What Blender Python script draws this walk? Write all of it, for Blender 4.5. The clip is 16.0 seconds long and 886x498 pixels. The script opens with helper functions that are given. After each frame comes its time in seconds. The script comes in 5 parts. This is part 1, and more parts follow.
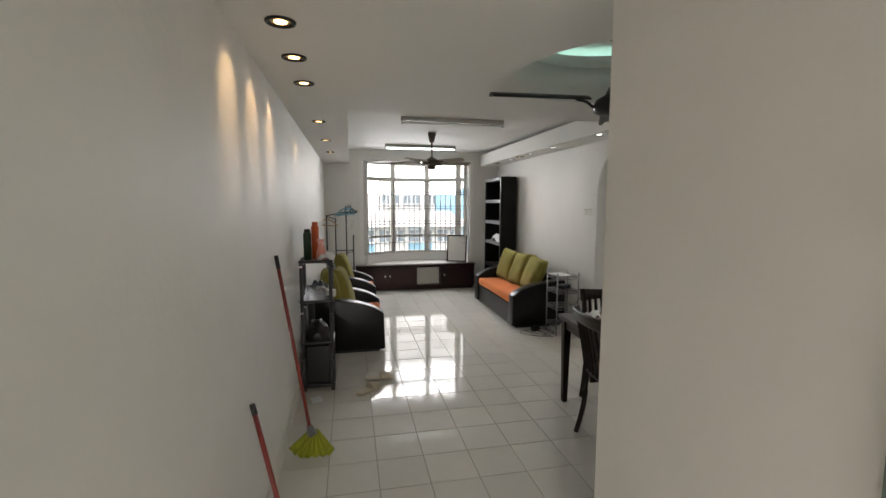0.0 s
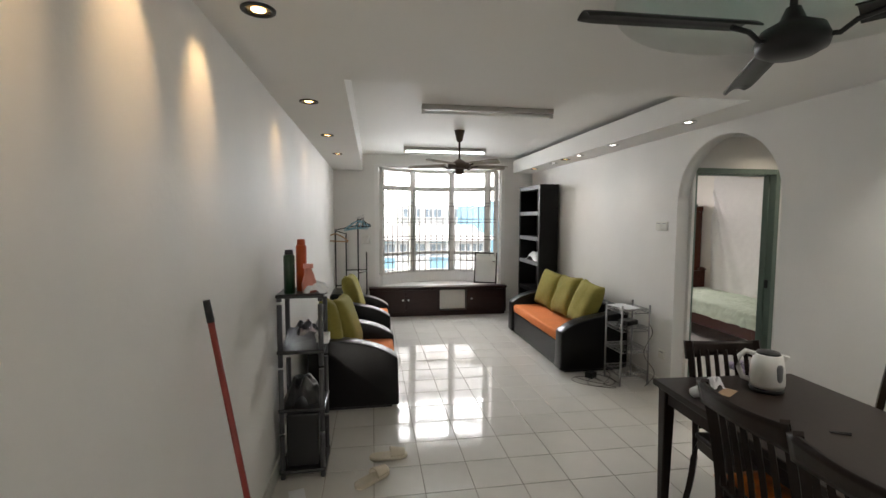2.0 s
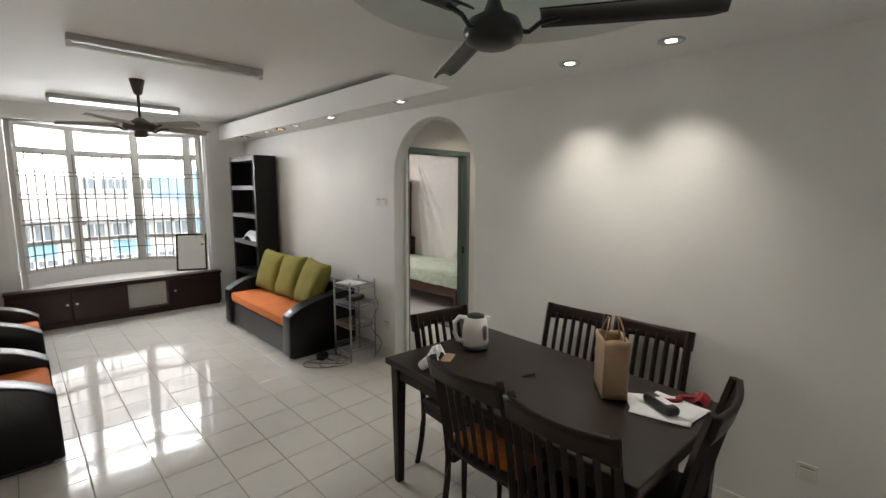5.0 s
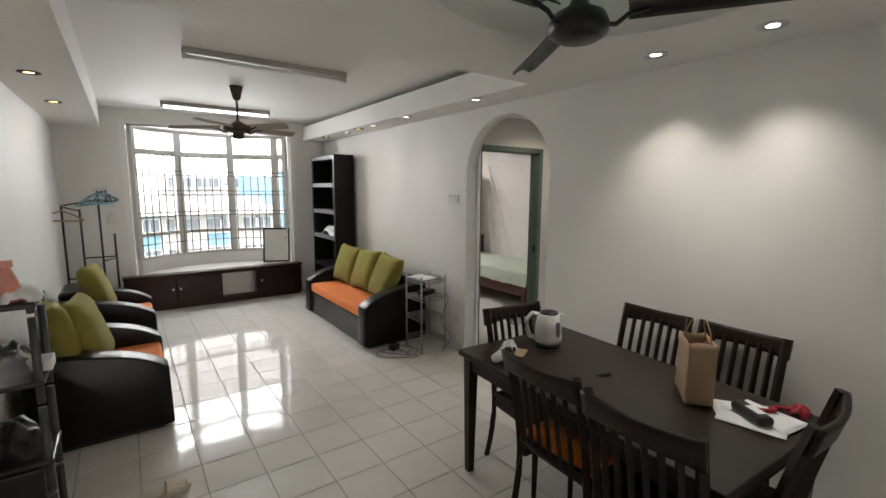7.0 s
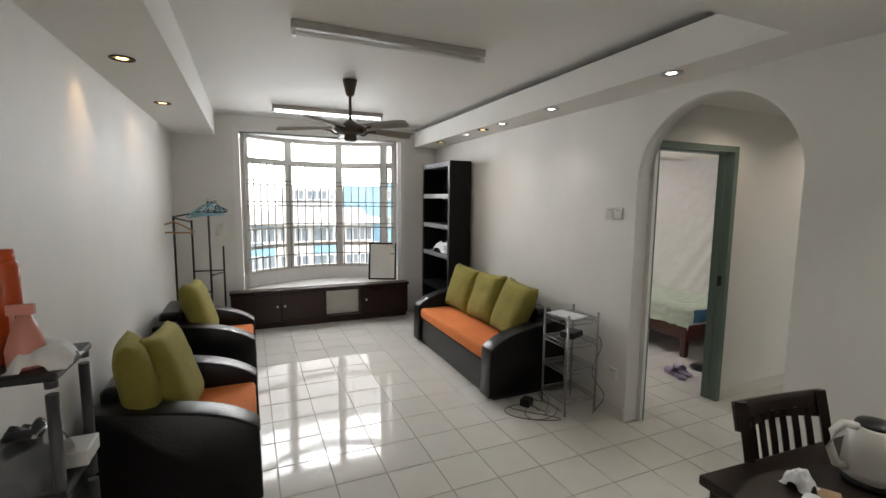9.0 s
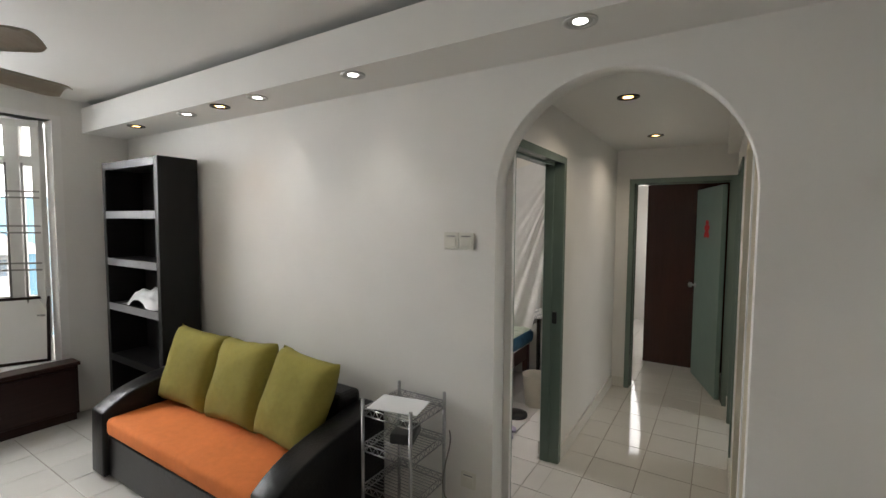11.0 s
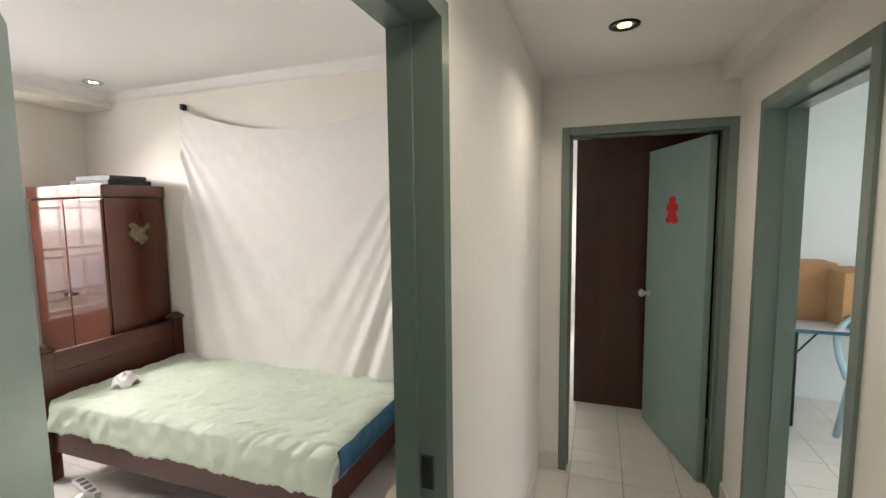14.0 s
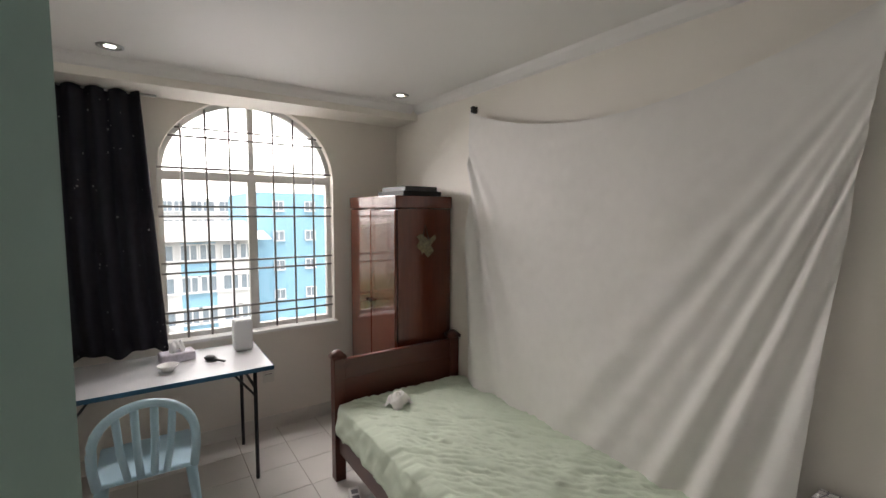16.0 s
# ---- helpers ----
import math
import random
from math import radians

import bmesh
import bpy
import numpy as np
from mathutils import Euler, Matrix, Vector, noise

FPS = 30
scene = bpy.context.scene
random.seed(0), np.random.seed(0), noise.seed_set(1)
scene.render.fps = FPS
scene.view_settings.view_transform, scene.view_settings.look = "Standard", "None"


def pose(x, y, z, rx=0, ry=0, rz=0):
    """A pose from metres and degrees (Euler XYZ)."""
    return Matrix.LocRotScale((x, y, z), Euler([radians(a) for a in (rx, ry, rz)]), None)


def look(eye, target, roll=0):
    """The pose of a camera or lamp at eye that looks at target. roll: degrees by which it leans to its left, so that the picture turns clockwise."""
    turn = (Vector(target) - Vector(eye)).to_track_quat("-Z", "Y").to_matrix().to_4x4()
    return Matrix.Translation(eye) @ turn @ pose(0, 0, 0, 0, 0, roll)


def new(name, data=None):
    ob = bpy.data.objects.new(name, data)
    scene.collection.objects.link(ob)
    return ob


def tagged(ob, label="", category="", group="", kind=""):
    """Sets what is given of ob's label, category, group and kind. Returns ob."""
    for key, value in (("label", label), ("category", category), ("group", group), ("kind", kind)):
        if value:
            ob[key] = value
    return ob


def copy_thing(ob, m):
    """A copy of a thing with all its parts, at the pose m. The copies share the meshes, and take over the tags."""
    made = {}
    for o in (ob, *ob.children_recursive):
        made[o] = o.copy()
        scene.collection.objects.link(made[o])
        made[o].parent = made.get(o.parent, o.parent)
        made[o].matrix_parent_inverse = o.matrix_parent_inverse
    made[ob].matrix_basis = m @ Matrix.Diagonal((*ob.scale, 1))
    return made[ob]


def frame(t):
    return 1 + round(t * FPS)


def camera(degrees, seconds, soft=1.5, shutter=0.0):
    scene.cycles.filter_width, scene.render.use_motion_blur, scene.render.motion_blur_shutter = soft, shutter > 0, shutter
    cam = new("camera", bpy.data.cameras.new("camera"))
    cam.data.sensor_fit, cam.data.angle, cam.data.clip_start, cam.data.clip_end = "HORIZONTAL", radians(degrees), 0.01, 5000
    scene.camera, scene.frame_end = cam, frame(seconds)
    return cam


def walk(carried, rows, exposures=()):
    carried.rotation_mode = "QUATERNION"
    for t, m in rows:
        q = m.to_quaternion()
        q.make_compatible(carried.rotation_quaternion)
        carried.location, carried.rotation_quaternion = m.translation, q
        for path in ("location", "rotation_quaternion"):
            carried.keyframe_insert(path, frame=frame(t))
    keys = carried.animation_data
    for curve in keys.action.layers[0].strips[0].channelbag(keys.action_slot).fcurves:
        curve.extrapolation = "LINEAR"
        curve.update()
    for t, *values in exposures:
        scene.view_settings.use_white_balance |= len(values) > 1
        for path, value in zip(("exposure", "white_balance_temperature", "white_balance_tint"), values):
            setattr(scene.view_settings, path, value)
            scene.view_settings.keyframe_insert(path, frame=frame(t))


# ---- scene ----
cam = camera(90.1, 16.0)
PATH = [
    (0, (0.42, 1.095, 1.673), (0.828, 3.042, 1.466), 0.1),
    (0.5, (0.493, 1.35, 1.684), (0.766, 3.322, 1.502), -0.3),
    (1, (0.537, 1.694, 1.681), (0.766, 3.674, 1.522), -0.4),
    (1.5, (0.537, 2.015, 1.664), (0.774, 3.996, 1.523), -0.1),
    (2, (0.562, 2.252, 1.653), (0.877, 4.222, 1.507), 0.2),
    (2.5, (0.63, 2.394, 1.658), (1.173, 4.311, 1.473), 0.5),
    (3, (0.655, 2.421, 1.667), (1.445, 4.245, 1.444), 0.5),
    (3.5, (0.698, 2.463, 1.676), (1.704, 4.175, 1.433), 0.4),
    (4, (0.688, 2.496, 1.684), (1.875, 4.085, 1.43), 0.3),
    (4.2, (0.709, 2.507, 1.706), (1.964, 4.041, 1.44), 0.1),
    (6.3, (0.595, 2.525, 1.657), (2.013, 3.911, 1.396), 0.3),
    (6.5, (0.59, 2.523, 1.658), (1.945, 3.971, 1.393), 0.2),
    (7, (0.606, 2.517, 1.674), (1.759, 4.128, 1.402), 0.4),
    (7.5, (0.664, 2.561, 1.649), (1.604, 4.308, 1.393), 1.1),
    (8, (0.668, 2.81, 1.65), (1.475, 4.625, 1.415), 0.8),
    (8.2, (0.669, 2.927, 1.663), (1.445, 4.756, 1.436), 0.6),
    (10.3, (1.107, 4.598, 1.649), (2.238, 6.242, 1.51), 0.6),
    (10.5, (1.167, 4.716, 1.657), (2.47, 6.227, 1.521), 0.8),
    (11, (1.354, 4.979, 1.666), (3.046, 6.039, 1.544), 0.4),
    (11.5, (1.608, 5.222, 1.648), (3.516, 5.809, 1.525), 0.1),
    (12, (1.851, 5.4, 1.642), (3.826, 5.685, 1.501), -0.3),
    (12.5, (2.209, 5.423, 1.636), (4.2, 5.523, 1.473), -0.3),
    (13, (2.646, 5.432, 1.628), (4.637, 5.494, 1.447), -0.3),
    (13.5, (3.08, 5.489, 1.623), (5.055, 5.737, 1.428), -0.7),
    (14, (3.355, 5.541, 1.649), (5.232, 6.206, 1.46), -0.7),
    (14.5, (3.590, 5.697, 1.7), (5.286, 6.738, 1.507), -0.0),
    (15, (3.815, 5.858, 1.732), (5.31, 7.172, 1.544), -0.1),
    (15.5, (3.955, 5.992, 1.733), (5.222, 7.530, 1.562), 0.1),
    (16, (4.012, 6.065, 1.727), (5.131, 7.714, 1.557), 0.3),
]
walk(cam, [(t, look(eye, target, roll)) for t, eye, target, roll in PATH],
     exposures=((0, -0.08), (1.5, 0.05), (3, 0.18), (8, 0.06), (10.5, -0.06), (11.5, 0.42), (12.5, 0.92), (13.2, 1.05), (13.7, 1.08), (14.2, 0.8), (14.6, 0.74), (15.2, 0.24), (16, -0.2)))

# ---- world, sun, large lights ----
world = bpy.data.worlds.new("world")
scene.world = world
world.use_nodes = True
wn = world.node_tree
wbg = wn.nodes["Background"]
sky = wn.nodes.new("ShaderNodeTexSky")
sky.sky_type = "NISHITA"
sky.sun_disc = False
sky.sun_elevation = radians(58)
sky.sun_rotation = radians(200)
sky.air_density, sky.dust_density, sky.ozone_density = 1.6, 6.0, 1.0
haze = wn.nodes.new("ShaderNodeMix")
haze.data_type = "RGBA"
haze.inputs[0].default_value = 0.7
haze.inputs[7].default_value = (41.0, 39.2, 37.8, 1)
wn.links.new(sky.outputs[0], haze.inputs[6])
wn.links.new(haze.outputs[2], wbg.inputs[0])
wbg.inputs[1].default_value = 0.15

sun = new("sun", bpy.data.lights.new("sun", "SUN"))
sun.data.energy, sun.data.angle, sun.data.color = 1.5, radians(12), (1, 0.96, 0.9)
sun.matrix_world = look((-8, -22, 40), (0, 0, 0))


def area_lamp(name, eye, target, w, h, power, color=(1, 1, 1), spread=180):
    lamp = new(name, bpy.data.lights.new(name, "AREA"))
    lamp.data.shape, lamp.data.size, lamp.data.size_y = "RECTANGLE", w, h
    lamp.data.energy, lamp.data.color = power, color
    lamp.data.spread = radians(spread)
    lamp.matrix_world = look(eye, target)
    return lamp


# the sky's light, standing in the upper lights of the two windows
area_lamp("bay_daylight", (1.71, 10.25, 2.14), (1.71, 7.6, 1.25), 1.86, 0.60, 50, (0.96, 0.975, 0.99), 125)
area_lamp("bedroom_daylight", (4.715, 9.83, 2.19), (4.715, 8.0, 0.8), 0.92, 0.34, 31, (1.0, 0.92, 0.92), 120)
area_lamp("end_room_daylight", (8.9, 6.32, 1.5), (7.2, 5.2, 0.6), 0.75, 1.1, 16, (1.0, 0.97, 0.95))
area_lamp("study_daylight", (6.2, 1.66, 1.5), (6.2, 4, 1.0), 1.1, 1.1, 1.5, (0.96, 0.98, 1.0))
area_lamp("bath_daylight", (4.0, 2.66, 1.9), (4.1, 4, 1.2), 0.6, 0.5, 2.6, (0.8, 0.93, 1.0))
# added warm fill in an unseen doorway, brightens the foyer and dining walls
area_lamp("entrance_fill", (0.57, -0.96, 1.05), (0.6, 3, 1.2), 0.9, 1.9, 10, (1.0, 0.87, 0.72))


# ---- materials ----
def mat(name, color, rough=0.6, metal=0.0, scale=8.0, vary=0.06, bump=0.0, bscale=60.0, emit=0.0, emit_color=None,
        stain=0.0, coat=0.0, alpha=1.0, stretch=(1, 1, 1), rand=0.0, spec=0.5):
    m = bpy.data.materials.new(name)
    m.use_nodes = True
    t = m.node_tree
    b = t.nodes["Principled BSDF"]
    b.inputs["Roughness"].default_value, b.inputs["Metallic"].default_value = rough, metal
    b.inputs["Coat Weight"].default_value = coat
    b.inputs["Coat Roughness"].default_value = 0.08
    b.inputs["Specular IOR Level"].default_value = spec
    co = t.nodes.new("ShaderNodeTexCoord")
    mp = t.nodes.new("ShaderNodeMapping")
    mp.inputs["Scale"].default_value = stretch
    t.links.new(co.outputs["Object"], mp.inputs[0])
    n1 = t.nodes.new("ShaderNodeTexNoise")
    n1.inputs["Scale"].default_value, n1.inputs["Detail"].default_value = scale, 6
    t.links.new(mp.outputs[0], n1.inputs["Vector"])
    n2 = t.nodes.new("ShaderNodeTexNoise")
    n2.inputs["Scale"].default_value, n2.inputs["Detail"].default_value = scale * 0.12, 3
    t.links.new(mp.outputs[0], n2.inputs["Vector"])
    add = t.nodes.new("ShaderNodeMath")
    add.operation = "ADD"
    t.links.new(n1.outputs[0], add.inputs[0])
    t.links.new(n2.outputs[0], add.inputs[1])
    rg = t.nodes.new("ShaderNodeMapRange")
    rg.inputs[1].default_value, rg.inputs[2].default_value = 0.6, 1.4
    rg.inputs[3].default_value, rg.inputs[4].default_value = 1 - vary - stain, 1 + vary
    t.links.new(add.outputs[0], rg.inputs[0])
    hsv = t.nodes.new("ShaderNodeHueSaturation")
    hsv.inputs["Color"].default_value = (*color, 1)
    last = rg.outputs[0]
    if rand:
        oi = t.nodes.new("ShaderNodeObjectInfo")
        r2 = t.nodes.new("ShaderNodeMapRange")
        r2.inputs[3].default_value, r2.inputs[4].default_value = 1 - rand, 1 + rand
        t.links.new(oi.outputs["Random"], r2.inputs[0])
        mu = t.nodes.new("ShaderNodeMath")
        mu.operation = "MULTIPLY"
        t.links.new(last, mu.inputs[0])
        t.links.new(r2.outputs[0], mu.inputs[1])
        last = mu.outputs[0]
    t.links.new(last, hsv.inputs["Value"])
    t.links.new(hsv.outputs[0], b.inputs["Base Color"])
    if bump:
        nb = t.nodes.new("ShaderNodeTexNoise")
        nb.inputs["Scale"].default_value, nb.inputs["Detail"].default_value = bscale, 4
        t.links.new(mp.outputs[0], nb.inputs["Vector"])
        bp = t.nodes.new("ShaderNodeBump")
        bp.inputs["Strength"].default_value, bp.inputs["Distance"].default_value = bump, 0.01
        t.links.new(nb.outputs[0], bp.inputs["Height"])
        t.links.new(bp.outputs[0], b.inputs["Normal"])
    if emit:
        b.inputs["Emission Color"].default_value = (*(emit_color or color), 1)
        b.inputs["Emission Strength"].default_value = emit
    return m


def glass_mat(name, color=(1, 1, 1), rough=0.0):
    m = bpy.data.materials.new(name)
    m.use_nodes = True
    b = m.node_tree.nodes["Principled BSDF"]
    b.inputs["Base Color"].default_value = (*color, 1)
    b.inputs["Transmission Weight"].default_value, b.inputs["Roughness"].default_value = 1.0, rough
    b.inputs["IOR"].default_value = 1.45
    return m


WALL = mat("wall_paint", (0.79, 0.775, 0.745), 0.62, scale=3, vary=0.025, bump=0.12, bscale=35, stain=0.03)
WALL_CREAM = mat("wall_paint_cream", (0.80, 0.765, 0.69), 0.6, scale=3, vary=0.02, bump=0.1, bscale=35, stain=0.02)
WALL_BLUE = mat("wall_paint_pale_blue", (0.68, 0.74, 0.755), 0.6, scale=3, vary=0.02, bump=0.1, bscale=35)
CEIL = mat("ceiling_paint", (0.80, 0.79, 0.765), 0.7, scale=2, vary=0.02, bump=0.08, bscale=25)
GROUT = mat("grout", (0.36, 0.32, 0.27), 0.9, scale=14, vary=0.18)
TILE = mat("floor_tile_glaze", (0.72, 0.70, 0.655), 0.07, scale=5, vary=0.03, bump=0.02, bscale=6, rand=0.03, stain=0.04, spec=0.43)
BATH_TILE = mat("bath_tile", (0.47, 0.57, 0.62), 0.14, scale=6, vary=0.04, rand=0.03)
SKIRT = mat("skirting", (0.70, 0.68, 0.63), 0.35, scale=8, vary=0.04)
GREEN = mat("green_frame_paint", (0.155, 0.202, 0.174), 0.25, scale=14, vary=0.12, bump=0.12, bscale=22, stretch=(1, 1, 0.15))
GREEN_DOOR = mat("green_door_paint", (0.22, 0.315, 0.285), 0.36, scale=9, vary=0.07, bump=0.08, bscale=18)
CREAM_FRAME = mat("cream_frame_paint", (0.74, 0.67, 0.54), 0.4, scale=12, vary=0.06, bump=0.1, bscale=25)
BROWN_DOOR = mat("brown_veneer", (0.045, 0.014, 0.010), 0.24, scale=10, vary=0.25, stretch=(6, 6, 0.4))
DARKWOOD = mat("dark_stained_wood", (0.017, 0.0095, 0.007), 0.36, scale=14, vary=0.3, stretch=(5, 5, 1), bump=0.05, bscale=50, spec=0.25)
TABLEWOOD = mat("table_wood", (0.022, 0.0145, 0.0115), 0.33, scale=9, vary=0.3, stretch=(6, 0.6, 6), bump=0.04, bscale=60, spec=0.3)
BENCHWOOD = mat("bench_veneer", (0.028, 0.010, 0.008), 0.36, scale=9, vary=0.3, stretch=(0.6, 6, 6), spec=0.3)
MAHOGANY = mat("mahogany_veneer", (0.088, 0.019, 0.008), 0.16, scale=7, vary=0.28, stretch=(6, 6, 0.5), coat=0.7)
BEDWOOD = mat("bed_wood", (0.078, 0.017, 0.009), 0.3, scale=8, vary=0.25, stretch=(0.6, 0.6, 5), coat=0.2)
BLACKSHELF = mat("black_shelf_board", (0.008, 0.0078, 0.008), 0.45, scale=10, vary=0.2, spec=0.25)
GREYEDGE = mat("grey_edge_band", (0.19, 0.19, 0.2), 0.4, scale=14, vary=0.1)
LEATHER = mat("black_leather", (0.006, 0.0055, 0.006), 0.3, scale=20, vary=0.2, bump=0.14, bscale=70, spec=0.26)
ORANGE = mat("orange_fabric", (0.72, 0.20, 0.045), 0.9, scale=30, vary=0.1, bump=0.3, bscale=260)
OLIVE = mat("olive_fabric", (0.26, 0.225, 0.045), 0.92, scale=30, vary=0.12, bump=0.35, bscale=240)
CHROME = mat("chrome_wire", (0.36, 0.36, 0.365), 0.28, 1.0, scale=20, vary=0.08)
STEEL = mat("satin_steel", (0.55, 0.55, 0.54), 0.35, 1.0, scale=20, vary=0.06)
BLACKMETAL = mat("black_metal", (0.02, 0.02, 0.021), 0.4, 0.3, scale=20, vary=0.15)
BLACKPLASTIC = mat("black_plastic", (0.012, 0.012, 0.013), 0.35, scale=20, vary=0.1)
SHELFPOST = mat("dark_grey_tube", (0.055, 0.055, 0.06), 0.4, scale=20, vary=0.1)
GREYPLASTIC = mat("grey_plastic", (0.16, 0.16, 0.17), 0.4, scale=20, vary=0.1)
WHITEPLASTIC = mat("white_plastic", (0.74, 0.73, 0.70), 0.35, scale=20, vary=0.03)
SWITCH = mat("switch_plastic", (0.70, 0.685, 0.62), 0.35, scale=20, vary=0.03)
FRAME_WHITE = mat("window_frame_coat", (0.66, 0.65, 0.62), 0.4, scale=12, vary=0.05)
GRILLE = mat("window_grille_paint", (0.25, 0.24, 0.225), 0.45, scale=16, vary=0.1)
WHITEPAINT = mat("white_sill_paint", (0.82, 0.81, 0.79), 0.45, scale=8, vary=0.03)
FANBRONZE = mat("fan_bronze", (0.075, 0.055, 0.042), 0.35, 0.5, scale=14, vary=0.15)
FANBLADE = mat("fan_blade_wood", (0.33, 0.29, 0.24), 0.4, scale=10, vary=0.15, stretch=(1, 8, 1))
WARMLAMP = mat("warm_bulb", (1, 0.8, 0.5), 0.5, emit=7.0, emit_color=(1.0, 0.60, 0.24))
COOLLAMP = mat("cool_bulb", (1, 1, 1), 0.5, emit=9.0, emit_color=(1.0, 0.97, 0.9))
WARMREFL = mat("warm_reflector", (0.85, 0.62, 0.32), 0.2, 0.8)
TUBE = mat("tube_lit", (1, 1, 1), 0.5, emit=5.0, emit_color=(0.9, 1.0, 1.0))
TUBE_OFF = mat("tube_unlit", (0.78, 0.78, 0.76), 0.3)
FITTING = mat("lamp_fitting_grey", (0.42, 0.40, 0.37), 0.45, scale=10, vary=0.1)
COVE = mat("cove_led", (0.6, 1, 0.9), 0.5, emit=3.4, emit_color=(0.60, 1.0, 0.88))
GLASS = glass_mat("window_glass")
MIRROR = mat("mirror_silver", (0.9, 0.91, 0.91), 0.015, 1.0, vary=0.0)
SHEET = mat("sheet_fabric", (0.75, 0.735, 0.70), 0.95, scale=20, vary=0.03, bump=0.15, bscale=300)
BEDSHEET = mat("bed_cover_mint", (0.60, 0.675, 0.545), 0.9, scale=14, vary=0.05, bump=0.2, bscale=200)
MATTRESS = mat("mattress_white", (0.66, 0.65, 0.63), 0.9, scale=14, vary=0.05)
CURTAIN = mat("navy_curtain", (0.008, 0.008, 0.016), 0.85, scale=12, vary=0.3)
KRAFT = mat("kraft_paper", (0.40, 0.275, 0.17), 0.75, scale=16, vary=0.08, bump=0.1, bscale=40)
CARD = mat("cardboard", (0.42, 0.24, 0.115), 0.8, scale=12, vary=0.08)
PAPER = mat("paper", (0.78, 0.79, 0.80), 0.7, scale=10, vary=0.02)
INK = mat("printed_ink", (0.10, 0.10, 0.11), 0.7)
RED = mat("red_paper", (0.62, 0.02, 0.025), 0.6, scale=20, vary=0.1)
DARKRED = mat("dark_red_cloth", (0.30, 0.012, 0.02), 0.7, scale=30, vary=0.15)
REDSTICK = mat("red_plastic_sleeve", (0.22, 0.03, 0.022), 0.4, scale=15, vary=0.12)
BROOMGREEN = mat("broom_bristles", (0.30, 0.33, 0.02), 0.85, scale=90, vary=0.3, stretch=(1, 1, 0.1))
CREAMFOAM = mat("cream_slipper", (0.60, 0.54, 0.42), 0.7, scale=20, vary=0.06)
PINK = mat("pink_plastic", (0.72, 0.30, 0.24), 0.35)
ORANGECAN = mat("orange_can", (0.50, 0.075, 0.014), 0.3)
GREENCAN = mat("green_can", (0.012, 0.045, 0.018), 0.3, scale=20, vary=0.3)
WHITEBAG = mat("white_bag", (0.72, 0.72, 0.73), 0.4, scale=20, vary=0.06, bump=0.3, bscale=30)
CLEARBAG = glass_mat("plastic_bag", (0.86, 0.88, 0.9), 0.22)
SILK = mat("orange_silk", (0.62, 0.17, 0.02), 0.35, scale=16, vary=0.7, bump=0.3, bscale=20)
BLUEPLASTIC = mat("blue_grey_plastic", (0.36, 0.52, 0.60), 0.4, scale=20, vary=0.04)
BLUEHANGER = mat("blue_hanger", (0.20, 0.42, 0.52), 0.35)
WOODHANGER = mat("wood_hanger", (0.42, 0.25, 0.12), 0.5)
DESKTOP = mat("desk_laminate", (0.62, 0.63, 0.64), 0.25, scale=10, vary=0.04)
NAVYPRINT = mat("navy_print", (0.03, 0.11, 0.19), 0.8, scale=18, vary=0.5)
CABLE = mat("grey_cable", (0.16, 0.15, 0.14), 0.5)
CERAMIC = mat("white_ceramic", (0.72, 0.78, 0.79), 0.08)
LILAC = mat("lilac_slipper", (0.34, 0.30, 0.40), 0.8)
BINCREAM = mat("cream_plastic", (0.74, 0.68, 0.56), 0.45)
BLDG_WHITE = mat("render_white", (0.56, 0.57, 0.585), 0.8, scale=0.4, vary=0.06)
BLDG_BLUE = mat("render_blue", (0.20, 0.37, 0.50), 0.8, scale=0.4, vary=0.06)
BLDG_GLASS = mat("far_window_glass", (0.16, 0.20, 0.24), 0.2, scale=0.6, vary=0.2)
ROOF = mat("pale_roof", (0.46, 0.45, 0.45), 0.8, scale=0.8, vary=0.06)
GROUND = mat("far_ground", (0.16, 0.17, 0.14), 0.9, scale=0.05, vary=0.3)
LEAF = mat("far_leaf", (0.05, 0.09, 0.035), 0.8, scale=0.8, vary=0.4)


# ---- builders ----
def bx(bm, x0, y0, z0, x1, y1, z1, m=None):
    vs = [bm.verts.new(p) for p in ((x0, y0, z0), (x1, y0, z0), (x1, y1, z0), (x0, y1, z0),
                                    (x0, y0, z1), (x1, y0, z1), (x1, y1, z1), (x0, y1, z1))]
    if m is not None:
        for v in vs:
            v.co = m @ v.co
    for f in ((3, 2, 1, 0), (4, 5, 6, 7), (0, 1, 5, 4), (1, 2, 6, 5), (2, 3, 7, 6), (3, 0, 4, 7)):
        bm.faces.new([vs[i] for i in f])
    return vs


def bevel(bm, w, seg=2):
    bmesh.ops.bevel(bm, geom=list(bm.edges), offset=w, segments=seg, profile=0.5, affect="EDGES", clamp_overlap=True)


def rbox(x0, y0, z0, x1, y1, z1, w=0.005, seg=2):
    bm = bmesh.new()
    bx(bm, x0, y0, z0, x1, y1, z1)
    bevel(bm, w, seg)
    return bm


